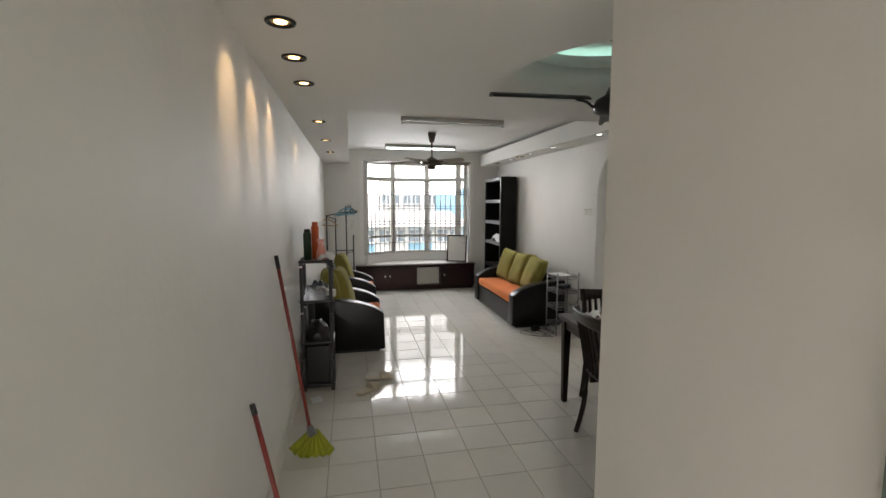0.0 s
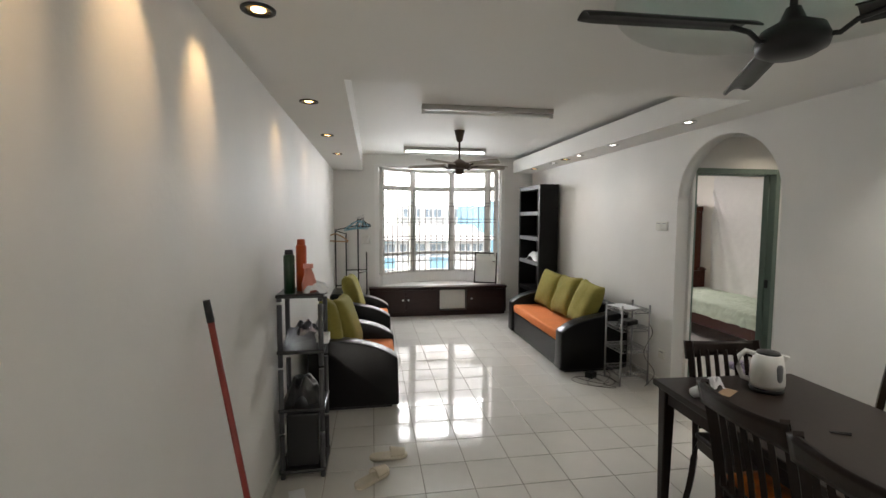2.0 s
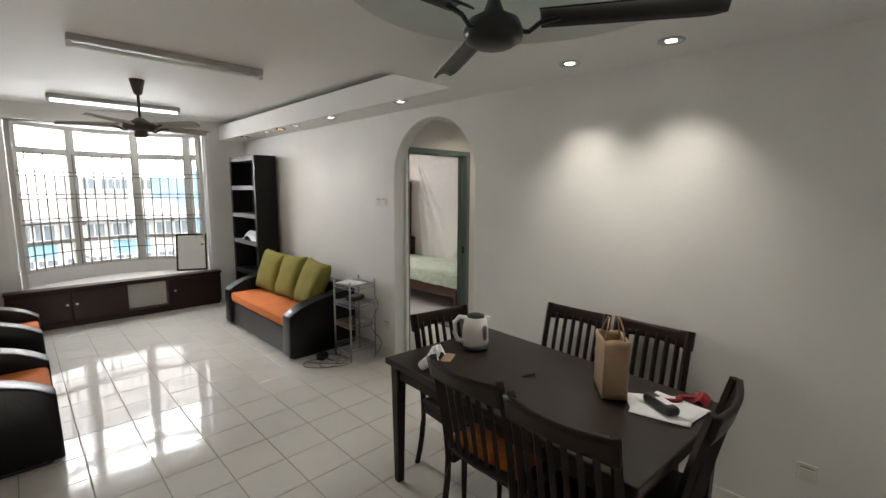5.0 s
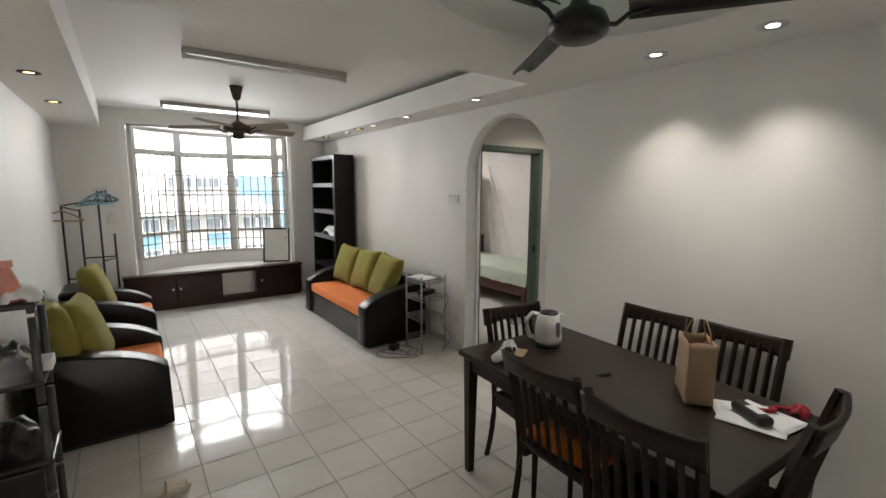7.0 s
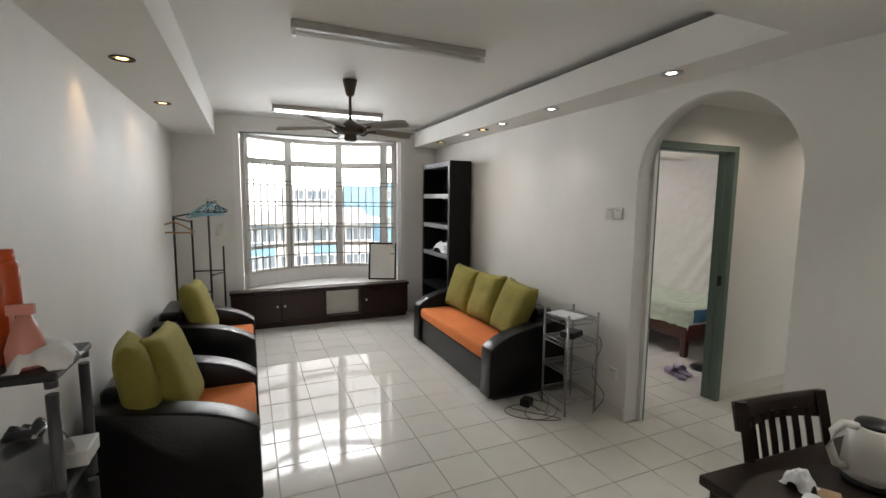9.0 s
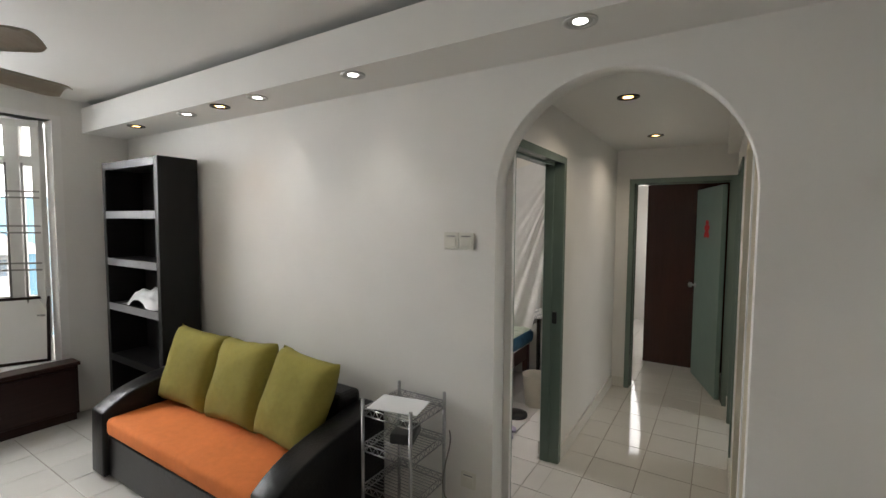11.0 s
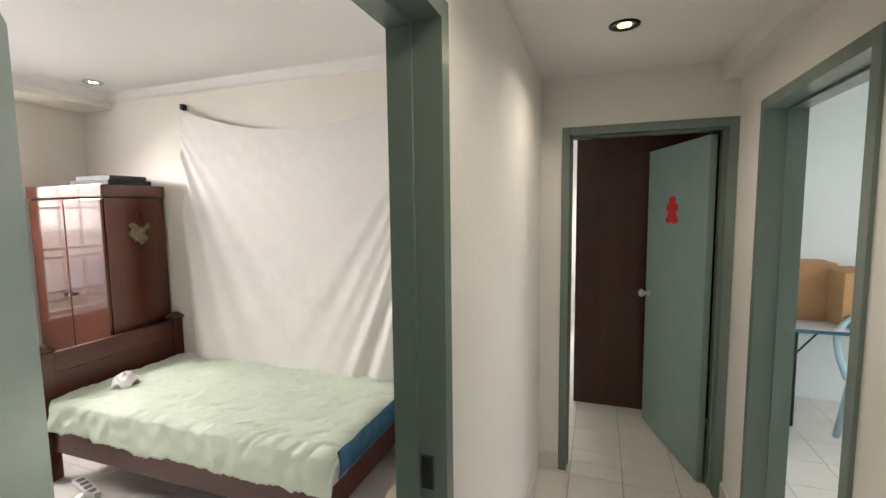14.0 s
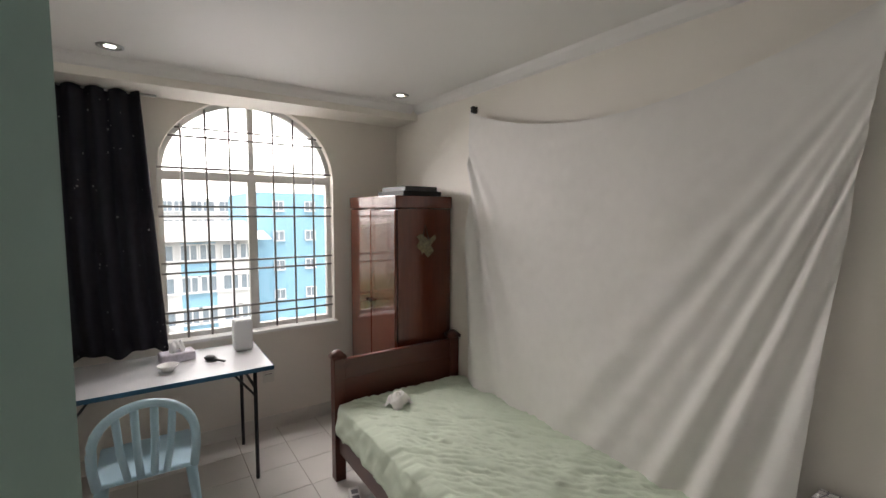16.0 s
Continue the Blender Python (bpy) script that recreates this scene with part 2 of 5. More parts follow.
def cyl(bm, a, b, r0, r1=None, n=14, caps=True):
    a, b = Vector(a), Vector(b)
    r1 = r0 if r1 is None else r1
    q = (b - a).to_track_quat("Z", "Y").to_matrix()
    ra, rb = [], []
    for i in range(n):
        d = q @ Vector((math.cos(2 * math.pi * i / n), math.sin(2 * math.pi * i / n), 0))
        ra.append(bm.verts.new(a + d * r0))
        rb.append(bm.verts.new(b + d * r1))
    for i in range(n):
        f = bm.faces.new((ra[i], ra[(i + 1) % n], rb[(i + 1) % n], rb[i]))
        f.smooth = True
    if caps:
        bm.faces.new(ra[::-1])
        bm.faces.new(rb)
    return bm


def lathe(profile, n=28, centre=(0, 0, 0), caps=True):
    bm = bmesh.new()
    rings = []
    for r, z in profile:
        rings.append([bm.verts.new((centre[0] + r * math.cos(2 * math.pi * i / n), centre[1] + r * math.sin(2 * math.pi * i / n),
                                    centre[2] + z)) for i in range(n)])
    for a, b in zip(rings, rings[1:]):
        for i in range(n):
            f = bm.faces.new((a[i], a[(i + 1) % n], b[(i + 1) % n], b[i]))
            f.smooth = True
    for ring, flip in ((rings[0], True), (rings[-1], False)):
        if caps and (ring[0].co - ring[n // 2].co).length > 1e-4:
            bm.faces.new(ring[::-1] if flip else ring)
    bmesh.ops.remove_doubles(bm, verts=bm.verts, dist=1e-5)
    return bm


def tube(points, r, n=8, closed=False):
    bm = bmesh.new()
    pts = [Vector(p) for p in points]
    rings = []
    for i, p in enumerate(pts):
        a = pts[i - 1] if i or closed else p
        b = pts[(i + 1) % len(pts)] if i < len(pts) - 1 or closed else p
        q = (b - a).to_track_quat("Z", "Y").to_matrix()
        rings.append([bm.verts.new(p + q @ Vector((r * math.cos(2 * math.pi * k / n), r * math.sin(2 * math.pi * k / n), 0)))
                      for k in range(n)])
    pairs = list(zip(rings, rings[1:])) + ([(rings[-1], rings[0])] if closed else [])
    for a, b in pairs:
        for k in range(n):
            f = bm.faces.new((a[k], a[(k + 1) % n], b[(k + 1) % n], b[k]))
            f.smooth = True
    if not closed:
        bm.faces.new(rings[0][::-1])
        bm.faces.new(rings[-1])
    return bm


def prism(outline, lo, hi, axis="z"):
    """A flat outline of (u, v) pairs pushed along an axis."""
    bm = bmesh.new()
    place = {"z": lambda u, v, w: (u, v, w), "y": lambda u, v, w: (u, w, v), "x": lambda u, v, w: (w, u, v)}[axis]
    a = [bm.verts.new(place(u, v, lo)) for u, v in outline]
    b = [bm.verts.new(place(u, v, hi)) for u, v in outline]
    bm.faces.new(a[::-1])
    bm.faces.new(b)
    k = len(outline)
    for i in range(k):
        bm.faces.new((a[i], a[(i + 1) % k], b[(i + 1) % k], b[i]))
    bmesh.ops.recalc_face_normals(bm, faces=bm.faces)
    return bm


def surface(nu, nv, fn, thick=0.0):
    bm = bmesh.new()
    g = [[bm.verts.new(fn(i / nu, j / nv)) for j in range(nv + 1)] for i in range(nu + 1)]
    for i in range(nu):
        for j in range(nv):
            f = bm.faces.new((g[i][j], g[i + 1][j], g[i + 1][j + 1], g[i][j + 1]))
            f.smooth = True
    if thick:
        bmesh.ops.recalc_face_normals(bm, faces=bm.faces)
        bmesh.ops.solidify(bm, geom=bm.faces, thickness=thick)
    return bm


def cushion(w, d, h, n=14, puff=0.35, seed=0):
    """A soft pad w x d x h, its base centre at the origin."""
    bm = bmesh.new()
    for side in (1, -1):
        g = []
        for i in range(n + 1):
            row = []
            for j in range(n + 1):
                u, v = 2 * i / n - 1, 2 * j / n - 1
                e = (1 - abs(u) ** 4) * (1 - abs(v) ** 4)
                z = h / 2 * (max(e, 0) ** puff)
                z *= 1 + 0.10 * noise.noise(Vector((u * 1.6 + seed, v * 1.6, side)))
                z += side * 0.006 * noise.noise(Vector((u * 5 + seed, v * 5, side * 3))) * e
                wob = 0.010 * noise.noise(Vector((u * 2, v * 2, seed)))
                row.append(bm.verts.new((u * w / 2 * (0.93 + 0.07 * v * v) + wob, v * d / 2 * (0.94 + 0.06 * u * u) + wob, h / 2 + side * z)))
            g.append(row)
        for i in range(n):
            for j in range(n):
                f = bm.faces.new((g[i][j], g[i + 1][j], g[i + 1][j + 1], g[i][j + 1]))
                f.smooth = True
    bmesh.ops.remove_doubles(bm, verts=bm.verts, dist=1e-4)
    bmesh.ops.recalc_face_normals(bm, faces=bm.faces)
    return bm


def mesh_of(name, bm, material):
    me = bpy.data.meshes.new(name)
    bm.normal_update()
    bm.to_mesh(me)
    bm.free()
    me.materials.append(material)
    return me


def part(name, bm, material, parent=None, label="", m=None):
    ob = new(name, mesh_of(name, bm, material))
    if m is not None:
        ob.matrix_basis = m
    if parent is not None:
        ob.parent = parent
    if label:
        tagged(ob, label)
    return ob


def thing(name, label, category, m=None, group="", kind=""):
    ob = new(name)
    ob.empty_display_size = 0.1
    if m is not None:
        ob.matrix_basis = m
    return tagged(ob, label, category, group, kind)


def struct(name, bm, material, label, category):
    return tagged(part(name, bm, material), label, category, kind="structure")


def boxes(*dims):
    bm = bmesh.new()
    for d in dims:
        bx(bm, *d)
    return bm


def arch_fill(bm, u0, u1, zs, zt, ztop, v0, v1, axis, n=28):
    """The wall above an elliptical arch from u0 to u1 that springs at zs and peaks at zt."""
    def pt(u, v, z):
        return (u, v, z) if axis == "x" else (v, u, z)
    prev = None
    for i in range(n + 1):
        a = math.pi * i / n
        u = (u0 + u1) / 2 - (u1 - u0) / 2 * math.cos(a)
        z = zs + (zt - zs) * math.sin(a)
        cur = [bm.verts.new(pt(u, v0, z)), bm.verts.new(pt(u, v1, z)), bm.verts.new(pt(u, v0, ztop)), bm.verts.new(pt(u, v1, ztop))]
        if prev:
            bm.faces.new((prev[0], cur[0], cur[2], prev[2]))
            bm.faces.new((prev[1], prev[3], cur[3], cur[1]))
            f = bm.faces.new((prev[0], prev[1], cur[1], cur[0]))
            f.smooth = True
            bm.faces.new((prev[2], cur[2], cur[3], prev[3]))
        prev = cur
    bmesh.ops.remove_doubles(bm, verts=bm.verts, dist=1e-5)
    bmesh.ops.recalc_face_normals(bm, faces=bm.faces)


# ---- the setting ----
XL, XR, YN = -0.05, 3.30, 9.62          # living room: side walls and window wall
HN, HS, HE = 5.88, 4.865, 6.085         # hall: both sides and the end
BX, BY = 5.93, 9.64                     # bedroom: far side and window wall
SOF, CE, BC = 2.40, 2.66, 2.58          # lowered ceiling, living ceiling, bedroom ceiling

struct("wall_west", boxes((XL - 0.15, -0.9, 0, XL, YN + 0.15, 2.8)), WALL, "white painted plaster wall lit by warm downlights", "wall")
bm = boxes((XL, YN, 0, 0.67, YN + 0.15, 2.8), (2.75, YN, 0, XR + 0.12, YN + 0.15, 2.8), (0.67, YN, 2.47, 2.75, YN + 0.15, 2.8))
struct("wall_north", bm, WALL, "white window wall with a curved bay opening", "wall")
bm = boxes((XR, 2.33, 0, XR + 0.12, HS, 2.8), (XR, 5.90, 0, XR + 0.12, YN, 2.8))
arch_fill(bm, HS, 5.90, 1.80, 2.31, 2.8, XR, XR + 0.12, "y")
struct("wall_east", bm, WALL, "white plaster wall with an arched opening", "wall")
struct("wall_partition", boxes((1.19, 1.56, 0, 1.31, 2.33, 2.45), (1.19, -0.9, 0, 1.31, 0.66, 2.45), (1.19, 0.66, 2.10, 1.31, 1.56, 2.45)),
       WALL, "white plaster partition wall beside the entrance", "wall")
struct("wall_dining_south", boxes((1.31, 2.21, 0, XR, 2.33, 2.8)), WALL, "plain white dining wall", "wall")
# out of view; its doorway is added for the entrance lamp
struct("wall_south", boxes((XL, -1.02, 0, 0.1, -0.9, 2.45), (1.04, -1.02, 0, 3.3, -0.9, 2.45), (0.1, -1.02, 2.05, 1.04, -0.9, 2.45)), WALL, "plain white entrance wall", "wall")
struct("wall_kitchen_east", boxes((3.3, -1.02, 0, 3.42, 2.21, 2.45)), WALL, "plain white kitchen wall", "wall")
bm = boxes((4.335, HN, 0, HE, HN + 0.14, 2.7), (XR + 0.12, HN, 2.10, 4.335, HN + 0.14, 2.7))
struct("wall_hall_north", bm, WALL, "white hall wall with a bedroom doorway", "wall")
bm = boxes((4.21, HS - 0.135, 0, 4.82, HS, 2.7), (5.72, HS - 0.135, 0, HE, HS, 2.7), (XR + 0.12, HS - 0.135, 2.10, 4.21, HS, 2.7),
           (4.82, HS - 0.135, 2.10, 5.72, HS, 2.7))
struct("wall_hall_south", bm, WALL, "white hall wall with two doorways", "wall")
bm = boxes((HE, 5.757, 0, HE + 0.12, 6.02, 2.7), (HE, HS, 2.10, HE + 0.12, 5.757, 2.7), (HE, 4.73, 0, HE + 0.12, HS, 2.7))
struct("wall_hall_end", bm, WALL, "white end wall of the hall with a doorway", "wall")
struct("hall_beam", boxes((3.62, HS, 2.29, HE, HS + 0.085, 2.388)), WALL, "white boxed beam along the hall ceiling", "trim")

bm = boxes((BX, HN + 0.14, 0, BX + 0.12, BY + 0.15, 2.8))
struct("wall_bedroom_east", bm, WALL_CREAM, "cream bedroom wall behind a hung sheet", "wall")
bm = boxes((XR + 0.12, BY, 0, 4.10, BY + 0.15, 2.8), (5.33, BY, 0, BX, BY + 0.15, 2.8), (4.10, BY, 0, 5.33, BY + 0.15, 0.78))
arch_fill(bm, 4.10, 5.33, 1.98, 2.53, 2.8, BY, BY + 0.15, "x")
struct("wall_bedroom_north", bm, WALL_CREAM, "cream bedroom wall with an arched window", "wall")
struct("bedroom_beam", boxes((XR + 0.12, 9.28, 2.47, BX, BY, BC)), WALL_CREAM, "cream boxed beam over the bedroom window", "trim")
struct("bedroom_east_cornice", prism([(BX, 2.52), (BX, BC), (BX - 0.06, BC), (BX - 0.05, 2.56), (BX - 0.02, 2.53)], 6.02, 9.28, "y"), CEIL,
       "moulded white ceiling cornice", "trim")
bm = prism([(9.28, 2.52), (9.28, BC), (9.22, BC), (9.23, 2.56), (9.26, 2.53)], 3.42, BX - 0.06, "x")
struct("bedroom_north_cornice", bm, CEIL, "moulded white cornice along the window beam", "trim")

bm = boxes((XR + 0.1185, HN - 0.018, 0, XR + 0.1215, 5.899, 2.1), (XR + 0.1215, HN - 0.018, 0, XR + 0.146, HN - 0.0125, 2.1))
struct("jamb_plaster_north", bm, WALL, "white plaster lapping over the bedroom door jamb", "trim")
struct("jamb_plaster_south", boxes((XR + 0.12, HS + 0.0125, 0, XR + 0.155, HS + 0.018, 2.1)), WALL, "white plaster lapping over the bathroom door jamb", "trim")
struct("wall_bath_west", boxes((3.4205, 2.72, 0, 3.435, 4.715, 2.38)), BATH_TILE, "pale blue tiled bathroom wall", "wall")

# other rooms seen through the doorways
bm = boxes((HE + 0.12, 6.25, 0, 8.5, 6.37, 2.7), (9.3, 6.25, 0, 9.6, 6.37, 2.7), (8.5, 6.25, 0, 9.3, 6.37, 0.9), (8.5, 6.25, 2.1, 9.3, 6.37, 2.7),
           (9.6, 4.0, 0, 9.72, 6.37, 2.7), (7.9, 4.61, 0, 9.6, 4.73, 2.7))
struct("wall_end_room", bm, WALL, "white walls of the end bedroom", "wall")
bm = boxes((7.78, 1.6, 0, 7.9, 4.73, 2.7), (4.9, 1.6, 0, 5.6, 1.72, 2.7), (6.8, 1.6, 0, 7.78, 1.72, 2.7), (5.6, 1.6, 0, 6.8, 1.72, 0.9),
           (5.6, 1.6, 2.1, 6.8, 1.72, 2.7), (HE, 4.61, 0, 7.78, 4.73, 2.7))
struct("wall_study", bm, WALL_BLUE, "pale blue walls of the side room", "wall")
struct("wall_bath_east", boxes((4.70, 2.6, 0, 4.82, 4.73, 2.7)), BATH_TILE, "pale blue tiled bathroom wall", "wall")
bm = boxes((3.42, 2.6, 0, 3.65, 2.72, 2.7), (4.35, 2.6, 0, 4.7, 2.72, 2.7), (3.65, 2.6, 0, 4.35, 2.72, 1.6), (3.65, 2.6, 2.2, 4.35, 2.72, 2.7))
struct("wall_bath_south", bm, BATH_TILE, "pale blue tiled bathroom wall with a high window", "wall")

# ceilings
struct("ceiling_living", boxes((XL, 4.75, CE, XR, YN, CE + 0.1)), CEIL, "white plaster ceiling", "ceiling")
DC, DR = (2.02, 3.47), 0.67


def holed_plate(x0, x1, y0, y1, z0, z1, c, r, n=72):
    bm = bmesh.new()
    rows = []
    for i in range(n):
        a = 2 * math.pi * i / n
        d = Vector((math.cos(a), math.sin(a)))
        k = min((x1 - c[0]) / d.x if d.x > 1e-6 else 1e9, (x0 - c[0]) / d.x if d.x < -1e-6 else 1e9,
                (y1 - c[1]) / d.y if d.y > 1e-6 else 1e9, (y0 - c[1]) / d.y if d.y < -1e-6 else 1e9)
        o = Vector(c) + d * k
        p = Vector(c) + d * r
        rows.append([bm.verts.new((*p, z0)), bm.verts.new((*o, z0)), bm.verts.new((*p, z1)), bm.verts.new((*o, z1))])
    for i in range(n):
        a, b = rows[i], rows[(i + 1) % n]
        bm.faces.new((a[0], b[0], b[1], a[1]))
        bm.faces.new((a[2], a[3], b[3], b[2]))
        f = bm.faces.new((a[0], a[2], b[2], b[0]))
        f.smooth = True
    # square corners that the rays cut off
    for cx, cy in ((x0, y0), (x1, y0), (x1, y1), (x0, y1)):
        near = sorted((rows[i][1] for i in range(n)), key=lambda v: (v.co.x - cx) ** 2 + (v.co.y - cy) ** 2)
        ax = next(v for v in near if abs(v.co.x - cx) < 1e-5)
        ay = next(v for v in near if abs(v.co.y - cy) < 1e-5)
        if ax is not ay:
            bm.faces.new((ax, ay, bm.verts.new((cx, cy, z0))))
    bmesh.ops.recalc_face_normals(bm, faces=bm.faces)
    return bm


struct("ceiling_dining", holed_plate(XL, XR, 2.33, 4.79, SOF, SOF + 0.25, DC, DR), CEIL, "lowered white ceiling with a round recess", "ceiling")
struct("ceiling_soffit_west", boxes((XL, 4.79, SOF, 0.416, YN, CE)), CEIL, "lowered white ceiling band with downlights", "ceiling")
bm = boxes((2.955, 4.79, SOF, XR, YN, SOF + 0.03), (2.955, 4.79, SOF + 0.03, 2.985, YN, 2.605))
struct("ceiling_soffit_east", bm, CEIL, "white ceiling band with downlights and an open trough", "ceiling")
bm = boxes((0.416, 4.75, SOF + 0.002, 2.955, 4.786, CE))
struct("ceiling_step", bm, CEIL, "upright face between the two ceiling levels", "ceiling")
struct("ceiling_foyer", boxes((XL, -0.9, SOF, 3.3, 2.33, SOF + 0.1)), CEIL, "white plaster ceiling at the entrance", "ceiling")
struct("ceiling_hall", boxes((XR + 0.115, HS - 0.135, 2.388, HE + 0.12, 6.02, 2.5)), CEIL, "white plaster hall ceiling", "ceiling")
struct("ceiling_bedroom", boxes((XR + 0.12, 6.02, BC, BX, BY, BC + 0.1)), CEIL, "white plaster bedroom ceiling", "ceiling")
struct("ceiling_end_room", boxes((HE + 0.12, 4.0, 2.6, 9.6, 6.25, 2.7)), CEIL, "white plaster ceiling", "ceiling")
struct("ceiling_study", boxes((4.82, 1.72, 2.6, 7.78, 4.61, 2.7)), CEIL, "white plaster ceiling", "ceiling")
struct("ceiling_bath", boxes((3.42, 2.72, 2.38, 4.7, 4.73, 2.5)), CEIL, "white bathroom ceiling", "ceiling")
# cove inside the round recess
cv = part("cove_ring", lathe([(DR + 0.004, 0.252), (DR + 0.004, 0.33), (DR + 0.02, 0.33), (DR + 0.02, 0.256), (DR + 0.2, 0.256), (DR + 0.2, 0.40), (0.0, 0.40)], 56, (*DC, SOF), caps=False), CEIL)
tagged(cv, "round white plaster cove in the ceiling", "ceiling", kind="structure")
cl = thing("cove_light", "hidden green-white strip light in the round ceiling recess", "light", pose(*DC, SOF + 0.285))
part("light_strip", tube([((DR + 0.12) * math.cos(2 * math.pi * i / 48), (DR + 0.12) * math.sin(2 * math.pi * i / 48), 0) for i in range(48)], 0.018, 6, True), COVE, cl)

# floors
fl = struct("floor", boxes((XL - 0.2, -1.02, -0.12, XR + 0.12, YN + 0.15, -0.004), (XR + 0.12, 1.6, -0.12, 9.72, BY + 0.15, -0.004)),
            GROUT, "glossy off-white ceramic tile floor with brown grout", "floor")
# skirting
bm = boxes((XL, -0.9, 0, XL + 0.012, YN, 0.10), (XR - 0.012, 2.34, 0, XR, HS - 0.005, 0.10), (XR - 0.012, 5.905, 0, XR, YN, 0.10), (XL + 0.012, YN - 0.012, 0, 0.5, YN, 0.10),
           (4.34, HN - 0.012, 0, HE, HN, 0.10), (HE - 0.012, 5.76, 0, HE, HN - 0.012, 0.10), (4.21, HS, 0, 4.815, HS + 0.012, 0.10), (5.725, HS, 0, HE, HS + 0.012, 0.1),
           (3.42, BY - 0.012, 0, BX, BY, 0.1), (BX - 0.012, 6.02, 0, BX, BY - 0.012, 0.1), (4.34, 6.02, 0, BX - 0.012, 6.032, 0.1),
           (1.178, 1.565, 0, 1.19, 2.342, 0.1))
struct("baseboard", bm, SKIRT, "glazed off-white tile skirting", "baseboard")


def door_frame(name, m, width, height, depth, material, label, w=0.046):
    """A rebated frame: width along x, depth along y, from the origin."""
    ob = thing(name, label, "door frame", m, kind="structure")
    part("jamb", prism([(0, -0.012), (w, -0.012), (w, depth * 0.55), (w + 0.010, depth * 0.55), (w + 0.010, depth + 0.012), (0, depth + 0.012)], 0, height), material, ob)
    part("jamb", prism([(width, -0.012), (width - w, -0.012), (width - w, depth * 0.55), (width - w - 0.010, depth * 0.55),
                        (width - w - 0.010, depth + 0.012), (width, depth + 0.012)], 0, height), material, ob)
    part("head", boxes((w + 0.001, -0.012, height - w, width - w - 0.001, depth + 0.012, height),
                       (w + 0.011, depth * 0.55, height - w - 0.010, width - w - 0.011, depth + 0.012, height - w)), material, ob)
    return ob


def door_leaf(name, m, width, height, material, label, knob=True, thick=0.038):
    """Hinged at the origin, it runs along +x and is thick along +y."""
    ob = thing(name, label, "door", m)
    part("leaf", rbox(0, 0, 0.008, width, thick, height, 0.003, 1), material, ob)
    if knob:
        for s, y in ((-1, 0), (1, thick)):
            h = part("handle", lathe([(0.0, 0), (0.028, 0), (0.028, 0.006), (0.011, 0.010), (0.011, 0.030), (0.026, 0.042), (0.030, 0.058), (0.020, 0.070), (0.0, 0.072)], 18),
                     STEEL, ob, "satin steel knob", pose(width - 0.06, y, 1.0, 90 if s < 0 else -90))
    return ob


f1 = door_frame("door_frame_bedroom", pose(XR + 0.122, HN, 0), 0.912, 2.10, 0.105, GREEN, "dark green painted wooden door frame with strike plate")
part("strike_plate", rbox(0.855, 0.02, 0.98, 0.867, 0.05, 1.06, 0.002, 1), BLACKMETAL, f1)
door_frame("door_frame_hall_end", pose(HE, 5.757, 0, 0, 0, -90), 0.892, 2.10, 0.12, GREEN, "dark green painted wooden door frame")
door_frame("door_frame_study", pose(5.72, HS, 0, 0, 0, 180), 0.90, 2.10, 0.135, GREEN, "dark green painted wooden door frame")
f4 = door_frame("door_frame_bathroom", pose(4.21, HS, 0, 0, 0, 180), 0.788, 2.10, 0.135, CREAM_FRAME, "cream painted wooden door frame with brass latch plate", 0.045)
part("latch_plate", rbox(0.045, 0.03, 0.98, 0.062, 0.065, 1.05, 0.003, 1), STEEL, f4)
door_frame("door_frame_kitchen", pose(1.19, 1.56, 0, 0, 0, -90), 0.90, 2.10, 0.12, GREEN, "dark green painted wooden kitchen door frame")
door_leaf("kitchen_door", pose(1.25, 0.73, 0, 0, 0, 90), 0.76, 2.04, GREEN_DOOR, "closed green painted kitchen door")
door_leaf("bedroom_door", pose(3.492, 5.998, 0, 0, 0, 56.5), 0.82, 2.03, GREEN_DOOR, "half-open pale green painted bedroom door")
ed = door_leaf("end_room_door", pose(HE + 0.11, 4.935, 0, 0, 0, 17), 0.80, 2.03, GREEN_DOOR, "half-open pale green door with red paper charm")
# paper charm on the leaf: a four-lobed cut-out
bm = bmesh.new()
for k, (u, z, r) in enumerate(((0, 0.09, 0.034), (-0.022, 0.03, 0.036), (0.022, 0.03, 0.036), (0, -0.035, 0.045), (-0.03, -0.06, 0.03), (0.03, -0.06, 0.03))):
    cyl(bm, (u, 0.039 + 0.0004 * k, z), (u, 0.041 + 0.0004 * k, z), r, n=10)
charm = tagged(part("paper_charm", bm, RED), "red cut-paper charm stuck on the green door", "ornament")
charm.matrix_basis = ed.matrix_basis @ pose(0.42, 0, 1.60) @ Matrix.Diagonal((1.4, 1, 0.85, 1))
door_leaf("brown_closet_door", pose(7.10, 5.72, 0, 0, 0, -90), 1.0, 2.55, BROWN_DOOR, "closed dark brown veneered closet door", False)


# ---- windows ----
def arc_point(u, extra=0.0):
    """The bay's curve, u from 0 to 1 across the opening."""
    half, sag = 1.01, 0.44
    r = (half * half + sag * sag) / (2 * sag)
    a = math.asin(half / r)
    t = (2 * u - 1) * a
    return Vector((1.71 + (r + extra) * math.sin(t), YN + 0.13 + sag - r + (r + extra) * math.cos(t), 0))


